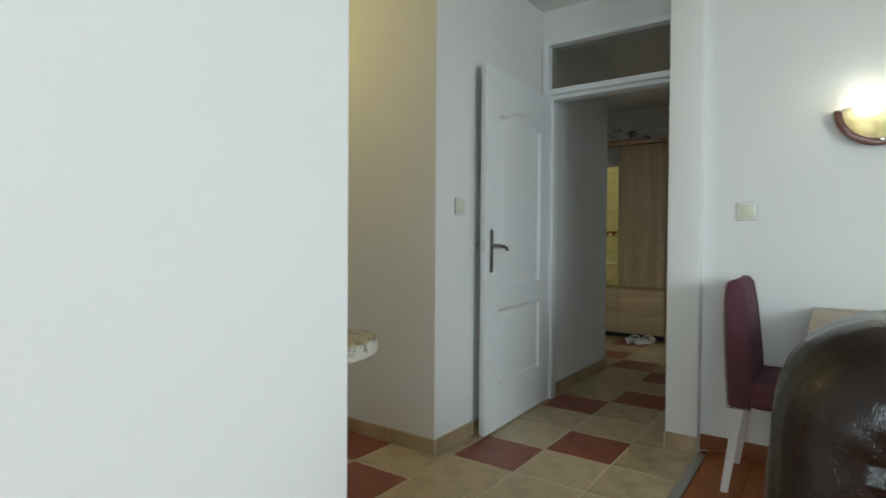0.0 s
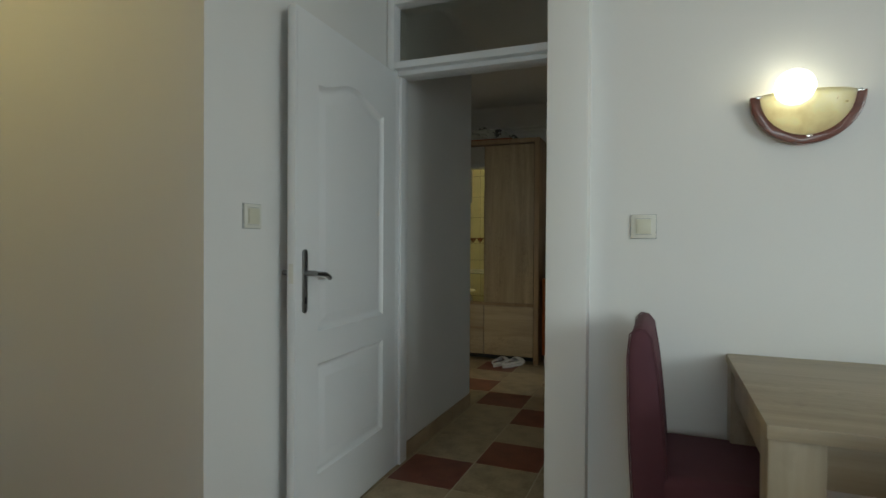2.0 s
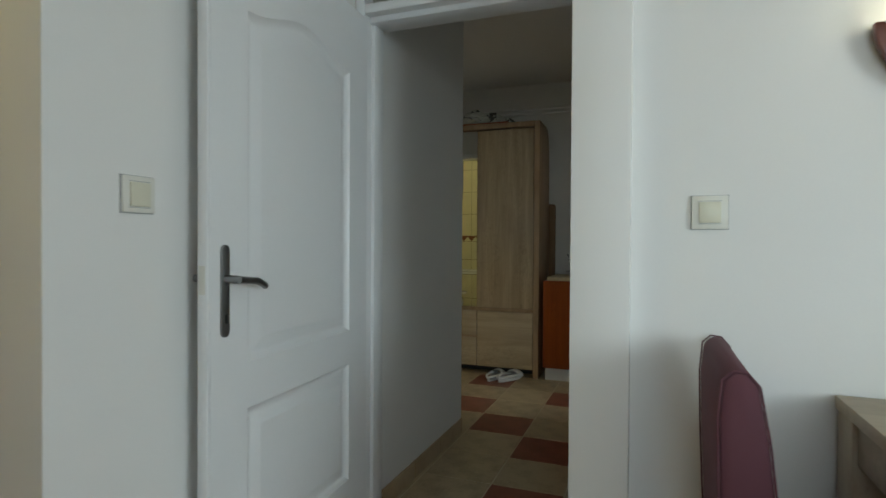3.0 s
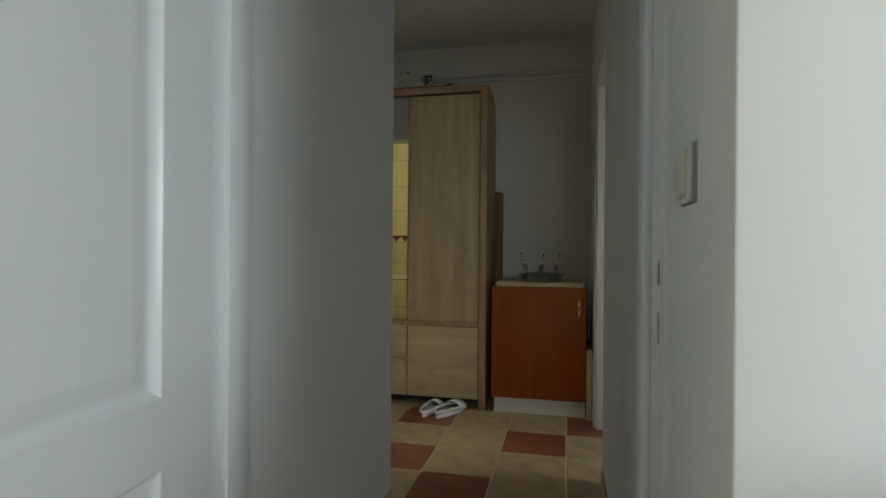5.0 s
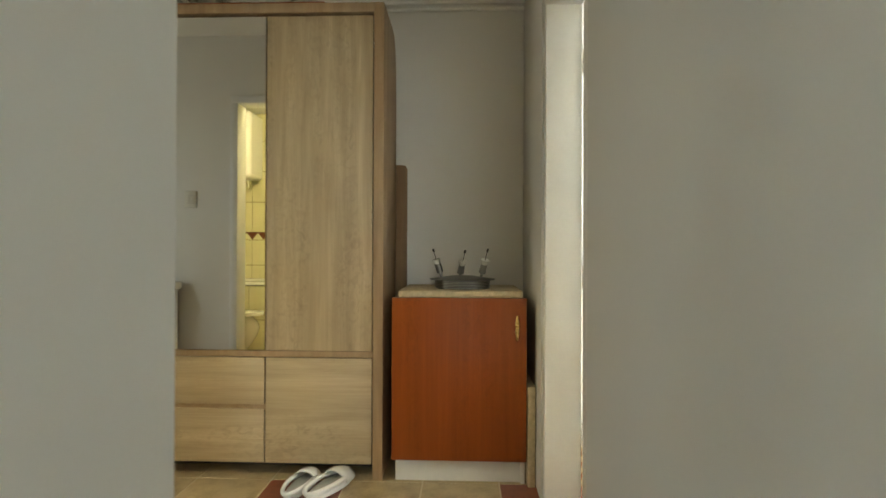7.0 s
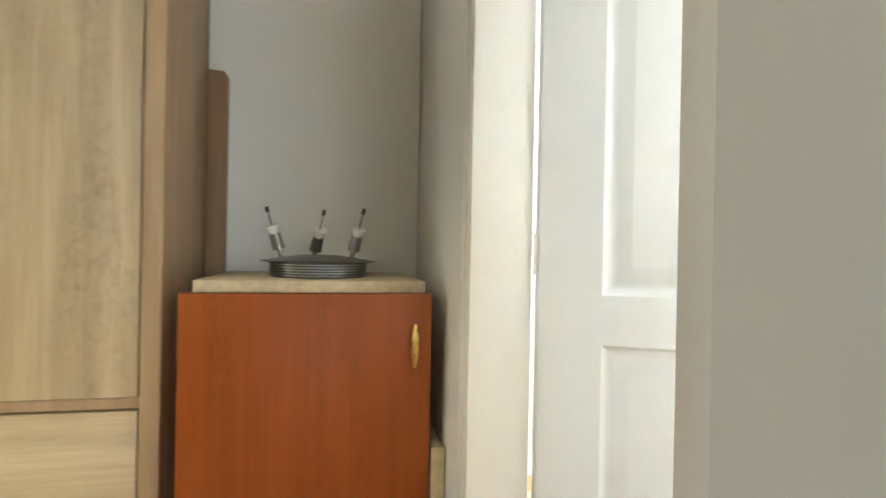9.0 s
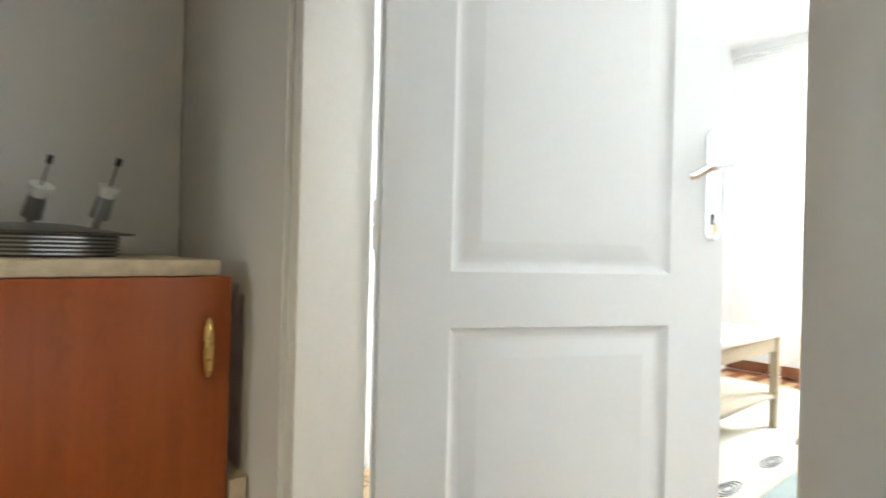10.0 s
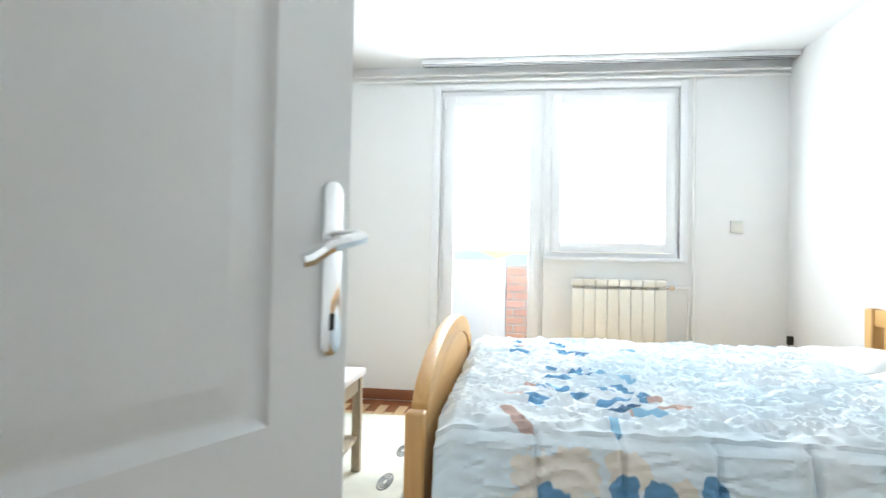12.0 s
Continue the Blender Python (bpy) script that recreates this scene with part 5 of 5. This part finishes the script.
def pillow(name, x0, x1, y0, y1, z, h, material, label, category):
    bm = bmesh.new()
    bmesh.ops.create_grid(bm, x_segments=24, y_segments=24, size=1)
    top = bmesh.new()
    for b2, sgn in ((bm, 1), (top, -1)):
        if sgn < 0:
            bmesh.ops.create_grid(b2, x_segments=24, y_segments=24, size=1)
        for v in b2.verts:
            u, w = v.co.x, v.co.y
            k = max(0, 1 - u ** 4) ** 0.5 * max(0, 1 - w ** 4) ** 0.5
            n = 0.012 * noise.noise(Vector((u * 3, w * 3, x0 * 9)))
            v.co = Vector(((x0 + x1) / 2 + u * (x1 - x0) / 2 * (1 - 0.06 * (w * w)), (y0 + y1) / 2 + w * (y1 - y0) / 2 * (1 - 0.06 * u * u), z + (h if sgn > 0 else 0.02) * k * sgn + n * (sgn > 0) + 0.02))
    tagged(link(name, joined(bm, top), material), label, category)


pillow("pillow", 2.55, 3.25, -0.09, 0.34, 0.612, 0.045, PILLOW, "flat white pillow at the bed's head", "pillow")
pillow("pillow", 3.28, 3.86, -0.09, 0.30, 0.612, 0.045, PILLOW, "flat white pillow beside another one", "pillow")
pillow("cushion", 3.00, 3.36, -0.08, 0.12, 0.668, 0.04, BLACK, "small black cushion on the pillows", "cushion")

rug = thing("rug", "cream rug with a pale blue border on the parquet", "rug", (3.5, 2.4, 0))
part("field", box(2.28, 4.55, 2.12, 3.05, 0.0, 0.011, bevel=0.003), RUG, rug)
part("border", box(2.28, 4.55, 1.99, 2.117, 0.0, 0.011, bevel=0.003), RUGB, rug)
for k in range(5):
    x0 = 2.6 + k * 0.43
    part("motif", joined(*[tube([(x0 + r * math.cos(a) * 1.4, 2.22 + r * 0.45 * math.sin(a), 0.0122) for a in [2 * math.pi * i / 20 for i in range(21)]], 0.0032) for r in (0.028, 0.048, 0.068)]), BLACK, rug)
bn = thing("bench", "low pale wooden bench with a lower shelf", "bench", (3.2, 2.6, 0.011))
part("top", box(2.62, 3.60, 2.36, 2.72, 0.475, 0.505, bevel=0.004), WHITEW, bn)
part("shelf", box(2.66, 3.56, 2.38, 2.70, 0.165, 0.185, bevel=0.003), TABLEW, bn)
for x0 in (2.64, 3.545):
    for y0 in (2.37, 2.675):
        part("leg", box(x0, x0 + 0.04, y0, y0 + 0.04, 0.011, 0.475, bevel=0.003), TABLEZ, bn)
part("rail", box(2.68, 3.545, 2.38, 2.40, 0.40, 0.475, bevel=0.002), TABLEW, bn)
pl = thing("cable_plug", "small black plug with a cable by the wall", "plug", (4.93, -0.20, 0.53))
part("body", box(4.92, 4.95, -0.239, -0.20, 0.52, 0.58, bevel=0.006), BLACK, pl)
part("cable", tube([(4.935, -0.205, 0.53), (4.88, -0.20, 0.49), (4.80, -0.21, 0.45), (4.78, -0.22, 0.1)], 0.004), BLACK, pl)

# ---- outside ----
structure("balcony_floor", box(5.25, 6.35, -0.6, 3.6, -0.2, -0.02), CONCRETE, "grey concrete balcony floor", "balcony")
bpn = structure("balcony_parapet", box(6.20, 6.28, 1.71, 3.6, -0.02, 1.07, bevel=0.004), WALL_B, "white rendered balcony parapet", "parapet")
bwall = structure("balcony_brick_wall", box(6.195, 6.30, 0.2, 1.705, -0.02, 1.02), MORTAR, "low red brick balcony wall with pale joints", "wall")
for r in range(13):
    for c in range(7):
        y0 = 0.21 + c * 0.22 + (0.11 if r % 2 else 0)
        y1 = min(y0 + 0.208, 1.703)
        if y1 - y0 > 0.04:
            part("brick", box(6.185, 6.195, y0, y1, r * 0.077, r * 0.077 + 0.064, bevel=0.003, seg=1), BRICK, bwall)
structure("ground", box(-900, 900, -900, 900, -12.2, -12.0), CONCRETE, "far grey ground reaching the horizon", "ground")
# far hills, made pale and self-lit by their material
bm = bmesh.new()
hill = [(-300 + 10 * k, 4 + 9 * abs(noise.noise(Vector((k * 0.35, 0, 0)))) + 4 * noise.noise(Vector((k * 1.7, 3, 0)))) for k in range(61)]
structure("backdrop", prism([(-300, -12)] + hill + [(300, -12)], "x", 320, 330), HAZE_GLOW, "far skyline with haze painted in and a glow of its own", "backdrop")

# ---- floor pieces ----
REDS = {(-1, -4), (0, -3), (-1, -1), (0, 0), (0, 2), (-1, 3), (-2, 4), (0, 5), (-2, 6), (1, 6), (-3, -5), (-2, -6), (-3, -3), (-4, -7), (0, -6), (-5, -4), (-4, 5), (-5, 3), (-6, 5), (-4, -2), (-6, -6), (-1, -8), (1, -7), (-3, 2), (-5, 0)}


def tile_mesh(name, w, d, material, gap=0.003):
    bm = box(gap, w - gap, gap, d - gap, -0.006, 0.0, bevel=0.0015, seg=1)
    me = bpy.data.meshes.new(name)
    bm.to_mesh(me)
    bm.free()
    me.materials.append(material)
    return me


full = [tile_mesh("tile", P, P, TILE), tile_mesh("tile", P, P, TILER)]
cut = [tile_mesh("tile", 1.018 - TX - P, P, TILE), tile_mesh("tile", 1.018 - TX - P, P, TILER)]
for a in range(-8, 2):
    for b in range(-10, 9):
        x, y = TX + a * P, TY + b * P
        if x < -2.29 or y + P > 2.91:
            continue
        red = (a, b) in REDS
        ob = new("tile", (cut if a == 1 and b < 0 else full)[red])
        ob.location = (x, y, random.uniform(-0.0004, 0.0004))
        ob.parent = tile_floor
plank = tile_mesh("plank", 0.192, 1.28, LAMINATE, 0.0006)
for c in range(16):
    for r in range(6):
        y = -6.3 + r * 1.28 - (c % 3) * 0.41
        if y > -0.5 or y + 1.28 < -5.9:
            continue
        ob = new("plank", plank)
        ob.location = (1.063 + c * 0.1925, y, -0.002)
        ob.parent = laminate
        end = min(y + 1.28, -0.424)
        ob.location.y = max(y, -5.998)
        ob.scale.y = (end - ob.location.y) / 1.28
block = tile_mesh("parquet_block", 0.36, 0.07, PARQUET)
for r in range(38):
    for c in range(11):
        x, y = 1.06 + c * 0.36 - (r % 2) * 0.18, 0.62 + r * 0.07
        if 1.03 < x < 4.63 and (y > 1.7 or x < 2.5):
            ob = new("parquet_block", block)
            ob.location = (x, y, -0.002)
            ob.parent = parquet
rest = []
for r in range(49):
    for c in range(12):
        x, y = 1.06 + c * 0.36 - (r % 2) * 0.18, -0.22 + r * 0.07
        if 1.03 < x < 4.63 and not (y > 0.615 and (y > 1.7 or x < 2.5)):
            rest.append(box(x + 0.0025, x + 0.3575, y + 0.0025, y + 0.0675, -0.008, -0.002, bevel=0.0))
tagged(part("parquet_rest", joined(*rest), PARQUET, parquet), kind="stuff")
